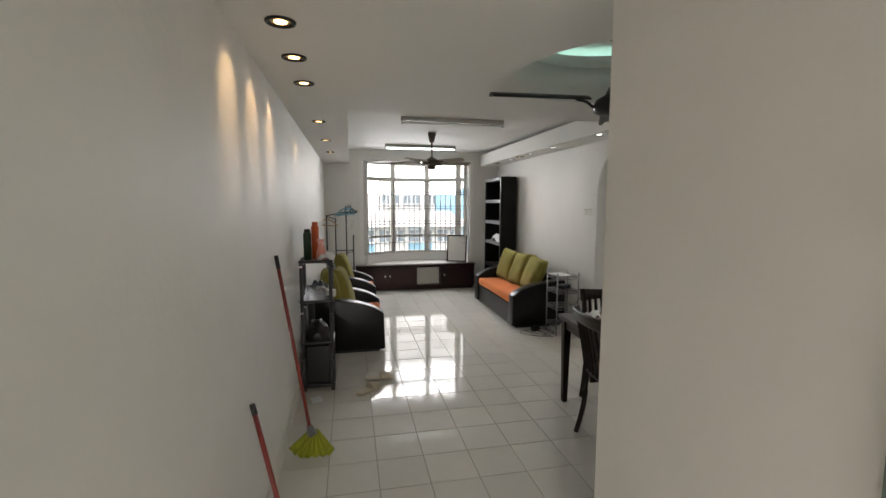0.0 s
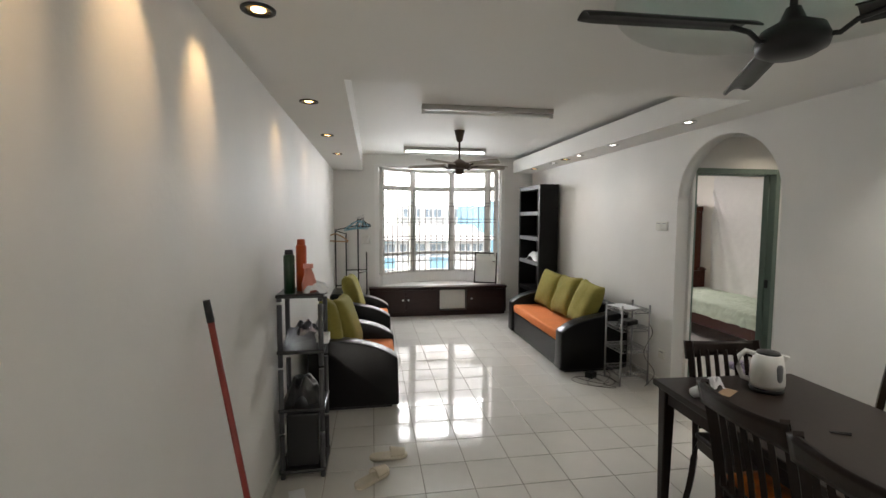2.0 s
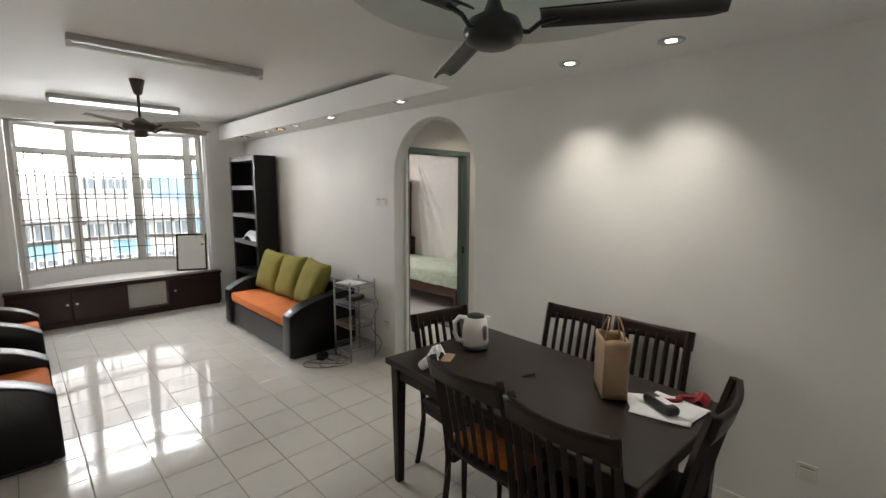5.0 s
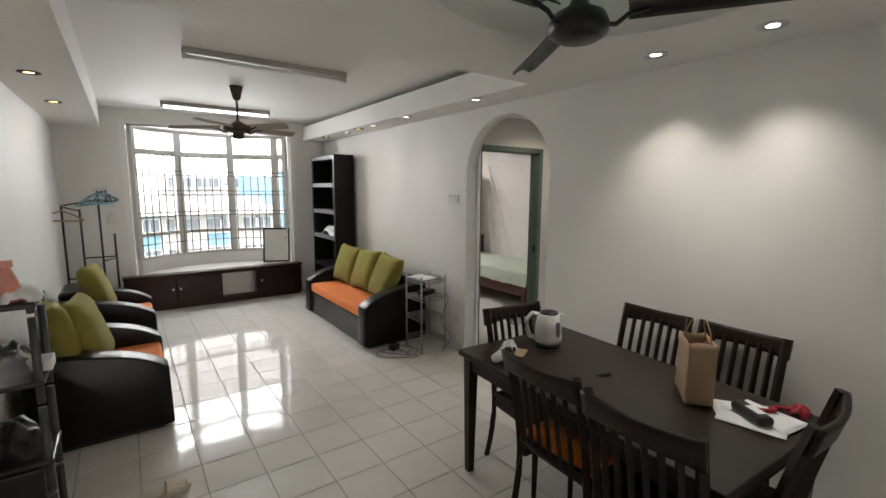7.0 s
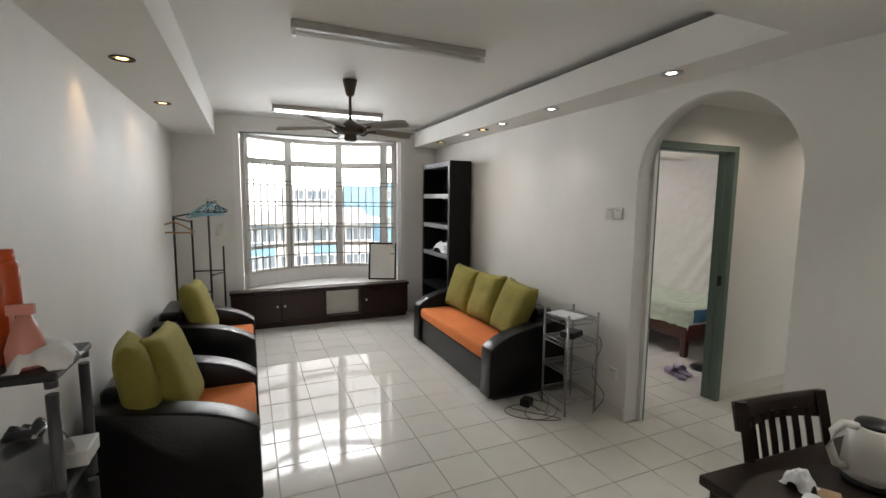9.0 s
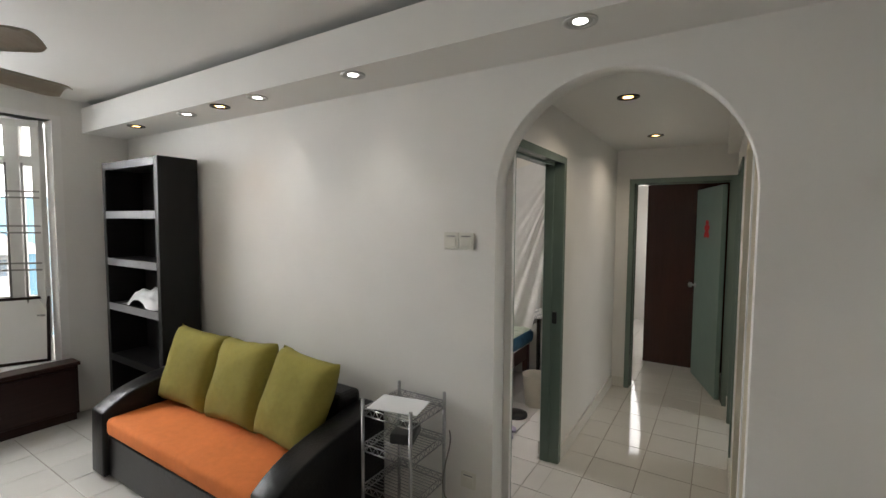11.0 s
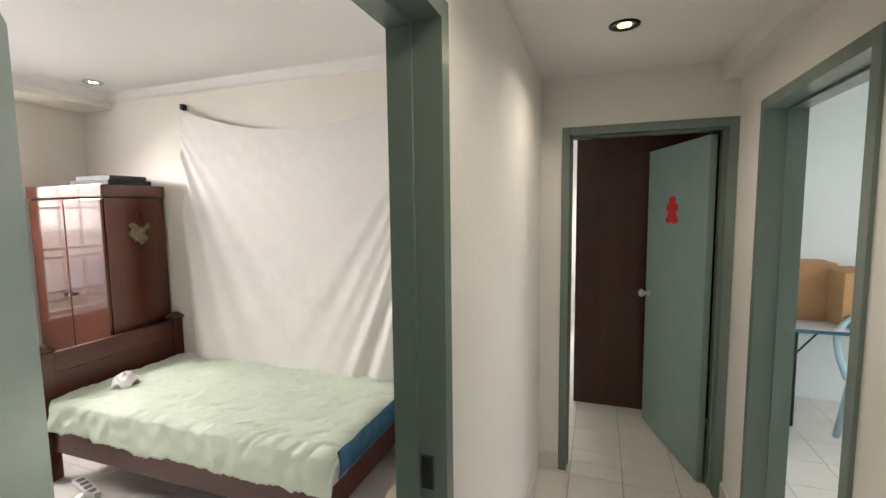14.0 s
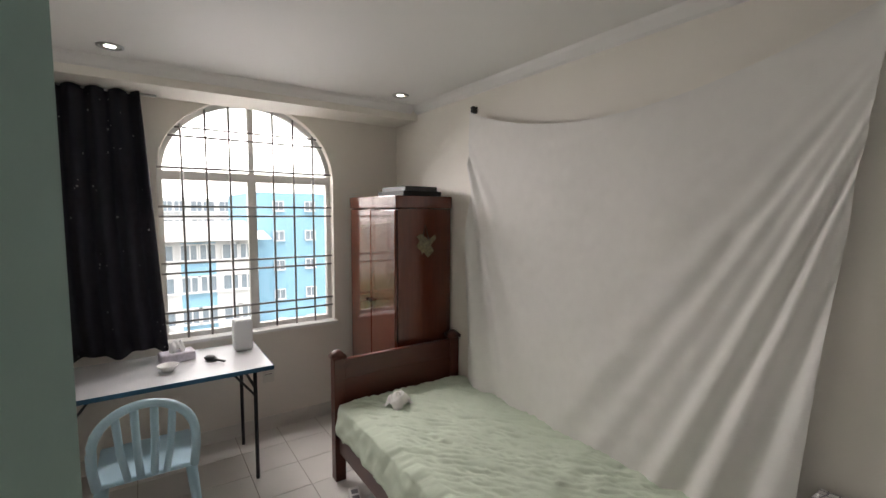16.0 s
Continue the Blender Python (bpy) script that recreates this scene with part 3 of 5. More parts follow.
def arc_bar(z0, z1, depth, n=28, u0=0.0, u1=1.0, off=0.0):
    bm = bmesh.new()
    prev = None
    for i in range(n + 1):
        u = u0 + (u1 - u0) * i / n
        a, b = arc_point(u, off - depth / 2), arc_point(u, off + depth / 2)
        cur = [bm.verts.new((a.x, a.y, z0)), bm.verts.new((b.x, b.y, z0)), bm.verts.new((b.x, b.y, z1)), bm.verts.new((a.x, a.y, z1))]
        if prev:
            for k in range(4):
                bm.faces.new((prev[k], prev[(k + 1) % 4], cur[(k + 1) % 4], cur[k]))
        else:
            bm.faces.new(cur)
        prev = cur
    bm.faces.new(prev[::-1])
    bmesh.ops.recalc_face_normals(bm, faces=bm.faces)
    return bm


w1 = thing("window_1", "curved white bay window with iron security grille", "window", kind="structure")
MUL = (0.012, 0.30, 0.62, 0.915, 0.988)
part("window_sill", arc_bar(0.46, 0.66, 0.16, off=0.03), WHITEPAINT, w1, "white plastered curved sill")
for z0, z1 in ((0.65, 0.70), (0.98, 1.03), (2.10, 2.18), (2.42, 2.47)):
    part("window_frame", arc_bar(z0, z1, 0.06), FRAME_WHITE, w1)
for k, u in enumerate(MUL):
    p = arc_point(u)
    ang = math.degrees(math.atan2(p.x - 1.71, p.y - arc_point(0.5).y + 1.4))
    w = 0.05 if 0 < k < 4 else 0.03
    part("mullion", rbox(-w, -0.04, 0.70, w, 0.04, 2.42, 0.004, 1), FRAME_WHITE, w1, m=pose(p.x, p.y, 0, 0, 0, -ang))
for a, b in zip(MUL, MUL[1:]):
    for z0, z1 in ((0.70, 0.98), (1.03, 2.10), (2.18, 2.42)):
        pane = part("pane", arc_bar(z0, z1, 0.005, 8, a + 0.008, b - 0.008), GLASS, w1)
        pane.visible_shadow = False
for z in (0.87, 1.25, 1.305, 1.555, 1.61, 1.84, 1.89):
    part("grille_bar", arc_bar(z - 0.007, z + 0.007, 0.012, off=-0.06), GRILLE, w1)
for i in range(1, 20):
    p = arc_point(i / 20, -0.06)
    bm = bmesh.new()
    cyl(bm, (p.x, p.y, 0.69), (p.x, p.y, 2.12), 0.008, n=6)
    part("grille_bar", bm, GRILLE, w1)
# bay shell: head, and the wall under the sill
bm = prism([(arc_point(i / 28, 0.12).x, arc_point(i / 28, 0.12).y) for i in range(29)] + [(2.75, YN + 0.001), (0.67, YN + 0.001)], 2.47, 2.57)
struct("bay_head", bm, CEIL, "white plastered head of the bay window", "ceiling")
struct("bay_apron", arc_bar(-0.1, 0.46, 0.14, off=0.05), WALL, "white wall under the bay window", "wall")
bm = boxes((0.60, YN - 0.004, 0.53, 0.67, YN, 2.51), (2.75, YN - 0.004, 0.53, 2.81, YN, 2.51), (0.67, YN - 0.004, 2.47, 2.75, YN, 2.51))
struct("bay_trim", bm, WHITEPAINT, "bright white painted band round the bay opening", "trim")

w2 = thing("window_2", "white arched bedroom window with iron security grille", "window", kind="structure")
WX0, WX1, WZ0, WZS, WZT, WY = 4.10, 5.33, 0.78, 1.98, 2.53, BY + 0.09
WC, WR, WH = (WX0 + WX1) / 2, (WX1 - WX0) / 2, WZT - WZS
part("window_sill", rbox(WX0 - 0.02, BY - 0.03, WZ0, WX1 + 0.02, BY + 0.13, WZ0 + 0.025, 0.004), WHITEPAINT, w2)


def arch_bar(inset, w, y0, y1):
    bm = bmesh.new()
    prev = None
    for i in range(33):
        a = math.pi * i / 32
        cur = []
        for d in (inset, inset + w):
            u, z = WC - (WR - d) * math.cos(a), WZS + (WH - d) * math.sin(a)
            cur += [bm.verts.new((u, y0, z)), bm.verts.new((u, y1, z))]
        if prev:
            for q in ((0, 1), (1, 3), (3, 2), (2, 0)):
                bm.faces.new((prev[q[0]], prev[q[1]], cur[q[1]], cur[q[0]]))
        prev = cur
    bmesh.ops.recalc_face_normals(bm, faces=bm.faces)
    return bm


part("window_frame", arch_bar(0.0, 0.035, WY - 0.02, WY + 0.03), FRAME_WHITE, w2)
for x0, z0, x1, z1 in ((WX0, WZ0 + 0.025, WX0 + 0.035, WZS), (WX1 - 0.035, WZ0 + 0.025, WX1, WZS), (WC - 0.03, WZ0 + 0.06, WC + 0.03, WZS - 0.04),
                       (WX0 + 0.035, WZ0 + 0.025, WX1 - 0.035, WZ0 + 0.06), (WX0 + 0.035, WZS - 0.04, WX1 - 0.035, WZS + 0.02)):
    part("window_frame", boxes((x0, WY - 0.02, z0, x1, WY + 0.03, z1)), FRAME_WHITE, w2)
part("window_frame", boxes((WC - 0.02, WY - 0.02, WZS + 0.02, WC + 0.02, WY + 0.03, WZT - 0.03)), FRAME_WHITE, w2)
for x0, x1 in ((WX0 + 0.035, WC - 0.03), (WC + 0.03, WX1 - 0.035)):
    pane = part("pane", boxes((x0, WY + 0.003, WZ0 + 0.06, x1, WY + 0.008, WZS - 0.04)), GLASS, w2)
    pane.visible_shadow = False
bm = prism([(WC - (WR - 0.036) * math.cos(math.pi * i / 24), WZS + 0.021 + (WH - 0.058) * math.sin(math.pi * i / 24)) for i in range(25)], WY + 0.003, WY + 0.008, "y")
part("pane", bm, GLASS, w2).visible_shadow = False
for i in (1, 2, 3, 5, 6, 7):
    x = WX0 + (WX1 - WX0) * i / 8
    top = WZS + WH * math.sqrt(max(0, 1 - ((x - WC) / WR) ** 2)) - 0.02
    bm = bmesh.new()
    cyl(bm, (x, WY - 0.05, WZ0 + 0.03), (x, WY - 0.05, top), 0.008, n=6)
    part("grille_bar", bm, GRILLE, w2)
for z in (0.93, 1.00, 1.28, 1.35, 1.68, 1.75, 2.02, 2.24, 2.30):
    h = WR if z <= WZS else WR * math.sqrt(1 - ((z - WZS) / WH) ** 2)
    bm = bmesh.new()
    cyl(bm, (WC - h + 0.004, WY - 0.05, z), (WC + h - 0.004, WY - 0.05, z), 0.008, n=6)
    part("grille_bar", bm, GRILLE, w2)


# ---- lamps ----
def downlight(x, y, z, warm, power, blend=0.75, size=95, r=0.048, aim=(0, 0), tint=None):
    ob = thing("downlight", "recessed round downlight with %s bulb and dark rim" % ("warm" if warm else "cool white"), "downlight", pose(x, y, z), "recessed ceiling downlights")
    part("rim", lathe([(r, 0.0), (r + 0.014, 0.0), (r + 0.013, -0.006), (r + 0.002, -0.008), (r - 0.004, -0.002), (r - 0.004, 0.0)], 24, caps=False), STEEL if not warm else BLACKMETAL, ob)
    part("bulb", lathe([(0.0, -0.004), (r * 0.55, -0.003), (r * 0.55, -0.001), (0, -0.001)], 18), WARMLAMP if warm else COOLLAMP, ob)
    part("reflector", lathe([(r * 0.58, -0.0015), (r - 0.005, -0.0035), (r - 0.005, -0.0015)], 20, caps=False), WARMREFL if warm else STEEL, ob)
    if power:
        lamp = new("downlight_beam", bpy.data.lights.new("downlight_beam", "SPOT"))
        lamp.data.energy, lamp.data.spot_size, lamp.data.spot_blend, lamp.data.shadow_soft_size = power, radians(size), blend, 0.03
        lamp.data.color = tint or ((1.0, 0.66, 0.34) if warm else (1.0, 0.95, 0.86))
        lamp.matrix_world = look((x, y, z - 0.012), (x + aim[0], y + aim[1], 0))
    return ob


for y, p in ((3.06, 9), (3.51, 9), (4.0, 10), (5.3, 8), (6.51, 6), (7.74, 5)):
    downlight(0.16, y, SOF, True, p * 0.8, blend=0.8, size=58, aim=(-1.8, 0))
for y, p, warm in ((3.36, 30, False), (3.90, 30, False), (5.44, 0, False), (6.57, 6, False), (7.35, 6, False), (7.74, 3, True), (8.14, 3, False), (8.89, 2, True)):
    downlight(3.02 + 0.03 * (y - 5.4) / 3, y, SOF, warm, p, blend=0.9, size=96)
downlight(4.10, 5.455, 2.388, True, 12, size=150, tint=(1.0, 0.85, 0.67))
downlight(5.40, 5.46, 2.388, True, 12, size=150, tint=(1.0, 0.85, 0.67))
downlight(3.91, 9.03, BC, False, 0)
downlight(5.63, 9.02, BC, False, 0)


def batten(name, x0, x1, y, z, lit):
    ob = thing(name, "ceiling batten with %s fluorescent tube" % ("a lit" if lit else "an unlit grey"), "tube light", pose((x0 + x1) / 2, y, z))
    h = (x1 - x0) / 2
    part("channel", rbox(-h, -0.03, -0.045, h, 0.03, 0, 0.006), FITTING, ob)
    bm = bmesh.new()
    cyl(bm, (-h + 0.03, 0, -0.064), (h - 0.03, 0, -0.064), 0.014, n=12)
    part("lamp_tube", bm, TUBE if lit else TUBE_OFF, ob)
    for s in (-1, 1):
        part("holder", rbox(s * (h - 0.014) - 0.014, -0.018, -0.085, s * (h - 0.014) + 0.014, 0.018, -0.043, 0.004), WHITEPLASTIC, ob)
    return ob


batten("tube_light", 1.01, 2.25, 6.29, CE, False)
batten("tube_light", 1.02, 2.24, 8.75, CE, True)


def ceiling_fan(name, m, label, body, blade, blades, span, drop, ornate, turn):
    ob = thing(name, label, "ceiling fan", m)
    part("canopy", lathe([(0.0, 0), (0.062, 0), (0.058, -0.02), (0.035, -0.12), (0.022, -0.135), (0.0, -0.135)], 20), body, ob)
    bm = bmesh.new()
    cyl(bm, (0, 0, -0.13), (0, 0, -drop + 0.09), 0.012, n=10)
    part("rod", bm, body, ob)
    if ornate:
        prof = [(0.0, 0.09), (0.03, 0.085), (0.06, 0.06), (0.125, 0.035), (0.14, 0.01), (0.135, -0.01), (0.09, -0.03), (0.05, -0.035), (0.055, -0.075), (0.04, -0.09), (0.0, -0.092)]
    else:
        prof = [(0.0, 0.10), (0.022, 0.095), (0.04, 0.05), (0.095, 0.02), (0.112, -0.02), (0.105, -0.05), (0.07, -0.07), (0.0, -0.075)]
    part("motor", lathe(prof, 28, (0, 0, -drop)), body, ob)
    for k in range(blades):
        a = 360 * k / blades + turn
        fr = pose(0, 0, -drop, 0, 0, a)

        def fn(u, v, w0=0.05 if ornate else 0.055, w1=0.07 if ornate else 0.062):
            x = 0.17 + (span - 0.17) * u
            w = (w0 + (w1 - w0) * u) * (1 - 0.35 * max(0, u - 0.92) / 0.08)
            y = (2 * v - 1) * w
            return fr @ Vector((x, y, 0.012 - 0.22 * y + 0.02 * (1 - (2 * v - 1) ** 2) - 0.01 * u))
        b = part("blade", surface(16, 6, fn, 0.006), blade, ob)
        part("bracket", tube([fr @ Vector(p) for p in ((0.08, 0, -0.02), (0.13, 0.02 if ornate else 0, -0.028), (0.17, 0, 0.0), (0.24, 0, 0.012))], 0.009, 6), body, b)
    return ob


ceiling_fan("ceiling_fan", pose(1.58, 7.42, CE), "five-bladed ceiling fan with bronze motor and pale wooden blades", FANBRONZE, FANBLADE, 5, 0.62, 0.42, True, 12)
ceiling_fan("ceiling_fan", pose(2.02, 3.64, 2.80), "black three-bladed ceiling fan hanging from the round recess", BLACKPLASTIC, BLACKPLASTIC, 3, 0.78, 0.51, False, 60)


# ---- living room ----
def sofa(name, m, width, seats, label):
    """Faces -y of its own frame; the back is at y = 0."""
    ob = thing(name, label, "sofa" if seats > 1 else "armchair", m)
    D, A = 0.76, 0.17
    part("base", rbox(-width / 2 + A - 0.01, -D + 0.035, 0.03, width / 2 - A + 0.01, -0.02, 0.30, 0.012), LEATHER, ob)
    part("backrest", rbox(-width / 2 + A - 0.01, -0.19, 0.295, width / 2 - A + 0.01, -0.02, 0.70, 0.035, 3), LEATHER, ob)
    part("plinth", boxes((-width / 2 + 0.04, -D + 0.06, 0, width / 2 - 0.04, -0.05, 0.035)), BLACKPLASTIC, ob)
    for s in (-1, 1):
        out = [(-D, 0.03), (0, 0.03), (0, 0.62)]
        for i in range(13):
            t = i / 12
            out.append((-0.02 - (D - 0.03) * t, 0.64 - 0.10 * t - 0.10 * t ** 5))
        bm = prism(out, -A / 2, A / 2, "x")
        bevel(bm, 0.022, 3)
        for f in bm.faces:
            f.smooth = True
        part("armrest", bm, LEATHER, ob, m=pose(s * (width / 2 - A / 2), 0, 0))
    w = width - 2 * A
    bm = rbox(-w / 2 + 0.004, -D + 0.02, 0.302, w / 2 - 0.004, -0.16, 0.415, 0.03, 4)
    for f in bm.faces:
        f.smooth = True
    part("seat_cushion", bm, ORANGE, ob, "orange fabric seat cushion")
    k = w / seats
    for i in range(seats):
        x = -w / 2 + k * (i + 0.5) + (-0.02, -0.01, 0.01)[i]
        part("back_cushion", cushion(0.50, 0.52, 0.19, 20, 0.42, seed=i * 3 + seats), OLIVE, ob, "olive green scatter cushion",
             pose(x, -0.28 - (0.02, 0.0, 0.01)[i], 0.66, 72 - 2 * i, (3, -2, 3)[i], (5, 1, -3)[i] if seats > 1 else -6) @ pose(0, 0, -0.095))
    if seats == 1 and width > 0.9:
        part("back_cushion", cushion(0.46, 0.50, 0.17, 20, 0.42, seed=17), OLIVE, ob, "second olive cushion",
             pose(x - 0.17, -0.17, 0.68, 80, 5, 10) @ pose(0, 0, -0.085))
    return ob


sofa("sofa", pose(3.27, 7.48, 0, 0, 0, -90), 1.84, 3, "black leather three-seat sofa with orange seat and olive cushions")
sofa("armchair", pose(0.02, 6.44, 0, 0, 0, 90) @ pose(0, 0, 0), 0.92, 1, "black leather armchair with orange seat and olive cushion")
sofa("armchair", pose(0.02, 8.00, 0, 0, 0, 90), 0.86, 1, "black leather armchair with orange seat, standing by the window")


def shelf_tower():
    ob = thing("bookshelf", "tall black open bookshelf with grey shelf edges", "bookshelf", pose(2.97, 8.41, 0))
    w, d, h = 0.90, 0.29, 2.13
    for y in (0, w - 0.05):
        part("side_panel", rbox(0, y, 0, d, y + 0.05, h, 0.003, 1), BLACKSHELF, ob)
    part("back_panel", boxes((d - 0.012, 0.05, 0.02, d - 0.001, w - 0.05, h - 0.02)), BLACKSHELF, ob)
    for i, z in enumerate((0.06, 0.50, 0.93, 1.30, 1.68, 2.07)):
        sh = part("shelf", boxes((0.004, 0.0505, z, d - 0.013, w - 0.0505, z + 0.05)), BLACKSHELF, ob)
        part("edge_band", boxes((-0.001, 0.0505, z - 0.004, 0.0035, w - 0.0505, z + 0.054)), GREYEDGE if 1 < i < 5 else BLACKSHELF, sh)
    return ob


shelf_tower()


def crumple(w, d, h, seed, n=18):
    def fn(u, v):
        a, b = 2 * u - 1, 2 * v - 1
        e = max(0.0, 1 - (a * a + b * b) * 0.85) ** 0.5
        k = 1 + 0.5 * noise.noise(Vector((a * 2.4 + seed, b * 2.4, seed)))
        return Vector((a * w / 2 * (1 + 0.15 * noise.noise(Vector((b * 2, seed, 0)))), b * d / 2, 0.004 + h * e * k + 0.02 * h * noise.noise(Vector((a * 9, b * 9, seed)))))
    return surface(n, n, fn)


t = tagged(part("plastic_bag", crumple(0.24, 0.56, 0.12, 3, 30), WHITEBAG, m=pose(3.11, 8.83, 0.981)), "crumpled white plastic bag lying on the bookshelf", "bag")


def bench():
    ob = thing("window_bench", "low dark wooden cabinet bench under the bay window", "cabinet", pose(0, 0, 0))
    y0, y1, x0, x1, h = 9.46, YN, 0.51, 2.81, 0.46
    part("plinth", boxes((x0 + 0.02, y0 + 0.02, 0, x1 - 0.02, y1 - 0.003, 0.05)), BENCHWOOD, ob)
    part("body", boxes((x0, y0 + 0.02, 0.05, 1.665, y1 - 0.003, h), (2.125, y0 + 0.02, 0.05, x1, y1 - 0.003, h), (1.665, y0 + 0.02, 0.05, 2.125, y1 - 0.003, 0.085),
                       (1.665, y0 + 0.02, 0.43, 2.125, y1 - 0.003, h)), BENCHWOOD, ob)
    part("niche_lining", boxes((1.668, y1 - 0.02, 0.088, 2.122, y1 - 0.008, 0.427)), SKIRT, ob, "cream backed open niche")
    for a, b, knob in ((x0 + 0.02, 1.09, 1.05), (1.10, 1.655, 1.14), (2.135, x1 - 0.02, 2.20)):
        d = part("door", rbox(a, y0, 0.075, b, y0 + 0.018, 0.435, 0.004, 1), BENCHWOOD, ob)
        bm = bmesh.new()
        cyl(bm, (knob, y0, 0.28), (knob, y0 - 0.025, 0.28), 0.011, 0.015, 12)
        part("knob", bm, STEEL, d)
    part("top_edge", rbox(x0 - 0.01, y0 - 0.012, h, x1 + 0.01, YN - 0.005, h + 0.03, 0.004), BENCHWOOD, ob)
    return ob


bench()
bm = prism([(arc_point(i / 24, -0.04).x, arc_point(i / 24, -0.04).y) for i in range(25)] + [(2.72, YN - 0.004), (0.70, YN - 0.004)], 0.30, 0.492)
struct("bay_deck", bm, WHITEPAINT, "white painted deck inside the bay window", "window seat")


def framed_mirror():
    ob = thing("standing_mirror", "dark-framed mirror leaning on the bay window deck", "mirror", pose(2.50, 9.72, 0.495, -10, 0, -24))
    w, h, f = 0.40, 0.54, 0.022
    for a in ((0, 0, 0, f, 0.022, h), (w - f, 0, 0, w, 0.022, h), (f, 0, 0, w - f, 0.022, f), (f, 0, h - f, w - f, 0.022, h)):
        part("frame", boxes((a[0] - w / 2, *a[1:3], a[3] - w / 2, *a[4:])), DARKWOOD, ob)
    part("mirror_glass", boxes((-w / 2 + f, 0.008, f, w / 2 - f, 0.014, h - f)), MIRROR, ob)


framed_mirror()


def wire_rack():
    ob = thing("wire_rack", "small four-tier chrome wire rack beside the sofa", "rack", pose(2.94, 6.14, 0))
    w, d = 0.29, 0.29
    for x in (0, w):
        for y in (0, d):
            bm = bmesh.new()
            cyl(bm, (x, y, 0), (x, y, 0.80), 0.009, n=10)
            part("post", bm, CHROME, ob)
    for z in (0.10, 0.33, 0.54, 0.72):
        bm = bmesh.new()
        for dz in (0, 0.035):
            for a, b in (((0, 0), (w, 0)), ((w, 0), (w, d)), ((w, d), (0, d)), ((0, d), (0, 0))):
                cyl(bm, (*a, z + dz), (*b, z + dz), 0.0035, n=6)
        for i in range(1, 13):
            cyl(bm, (w * i / 13, 0, z + 0.035), (w * i / 13, d, z + 0.035), 0.002, n=5)
        for i in range(14):
            for y in (0, d):
                cyl(bm, (w * i / 14, y, z + (0 if i % 2 else 0.035)), (w * (i + 1) / 14, y, z + (0.035 if i % 2 else 0)), 0.002, n=5)
        for x in (0, w):
            for i in range(14):
                cyl(bm, (x, d * i / 14, z + (0 if i % 2 else 0.035)), (x, d * (i + 1) / 14, z + (0.035 if i % 2 else 0)), 0.002, n=5)
        part("tray", bm, CHROME, ob)


wire_rack()
t = tagged(part("paper_sheet", boxes((-0.09, -0.13, 0, 0.09, 0.13, 0.004)), PAPER, m=pose(3.05, 6.29, 0.761, 0, 0, 12)), "sheets of white paper lying on the wire rack", "paper")
tagged(part("router", rbox(-0.08, -0.06, 0, 0.08, 0.06, 0.05, 0.01), BLACKPLASTIC, m=pose(3.09, 6.28, 0.581, 0, 0, 20)), "black plastic router on the wire rack", "router")
tagged(part("adapter", rbox(-0.05, -0.04, 0, 0.05, 0.04, 0.06, 0.008), BLACKPLASTIC, m=pose(2.78, 6.42, 0.0, 0, 0, 30)), "black power adapter on the tiled floor", "adapter")
random.seed(4)
for k in range(3):
    pts = [(2.72 + 0.12 * k + 0.18 * math.cos(a * 1.1 + k) * (0.5 + 0.5 * math.sin(a * 0.37 + k)), 6.28 + 0.17 * math.sin(a * 0.9 + k * 2) + 0.05 * k, 0.005 + 0.003 * k) for a in [i * 0.25 for i in range(36)]]
    tagged(part("floor_cable", tube(pts, 0.0035, 6), CABLE), "loose looped grey cable on the tiled floor", "cable")
tagged(part("rack_cable", tube([(3.20 + 0.05 * math.sin(i * 0.5), 6.09 + 0.03 * math.sin(i * 0.33), 0.62 * (1 - i / 20) + 0.004) for i in range(21)], 0.004, 6), CABLE), "grey cable hanging beside the wire rack", "cable")


def tower_rack():
    ob = thing("utility_shelf", "narrow four-tier shelf with grey posts and black boards", "shelf", pose(XL + 0.025, 5.03, 0))
    w, d = 0.285, 0.30
    for x in (0.02, w - 0.02):
        for y in (0.02, d - 0.02):
            bm = bmesh.new()
            for a, b in zip((0, 0.30, 0.72, 1.13), (0.28, 0.70, 1.11, 1.155)):
                cyl(bm, (x, y, a), (x, y, b), 0.016, n=12)
            part("post", bm, SHELFPOST, ob)
    for z in (0.035, 0.43, 0.80, 1.15):
        part("shelf", rbox(0, 0, z, w, d, z + 0.025, 0.008), BLACKPLASTIC, ob)


tower_rack()


def can(name, x, y, z, r, h, material, label, cat, cap=None, capm=None):
    ob = thing(name, label, cat, pose(x, y, z))
    part("body", lathe([(0, 0), (r, 0), (r, h * 0.86), (r * 0.75, h * 0.9), (r * 0.7, h * 0.9), (0, h * 0.9)], 20), material, ob)
    part("cap", lathe([(r * 0.72, h * 0.86), (r * 0.78, h * 0.93), (r * 0.7, h), (0, h)], 16), capm or material, ob)
    return ob


can("spray_can", 0.05, 5.10, 1.175, 0.034, 0.27, GREENCAN, "green insecticide spray can on the utility shelf", "spray can", capm=BLACKPLASTIC)
can("spray_can", 0.11, 5.19, 1.175, 0.033, 0.33, ORANGECAN, "orange spray can on the utility shelf", "spray can")
sb = thing("spray_bottle", "pink plastic trigger spray bottle on the utility shelf", "bottle", pose(0.165, 5.13, 1.175))
part("body", lathe([(0, 0), (0.045, 0), (0.047, 0.05), (0.03, 0.11), (0.014, 0.15), (0, 0.15)], 18), PINK, sb)
part("trigger_head", boxes((-0.035, -0.010, 0.15, 0.025, 0.010, 0.178), (-0.03, -0.006, 0.11, -0.022, 0.006, 0.15)), PINK, sb)
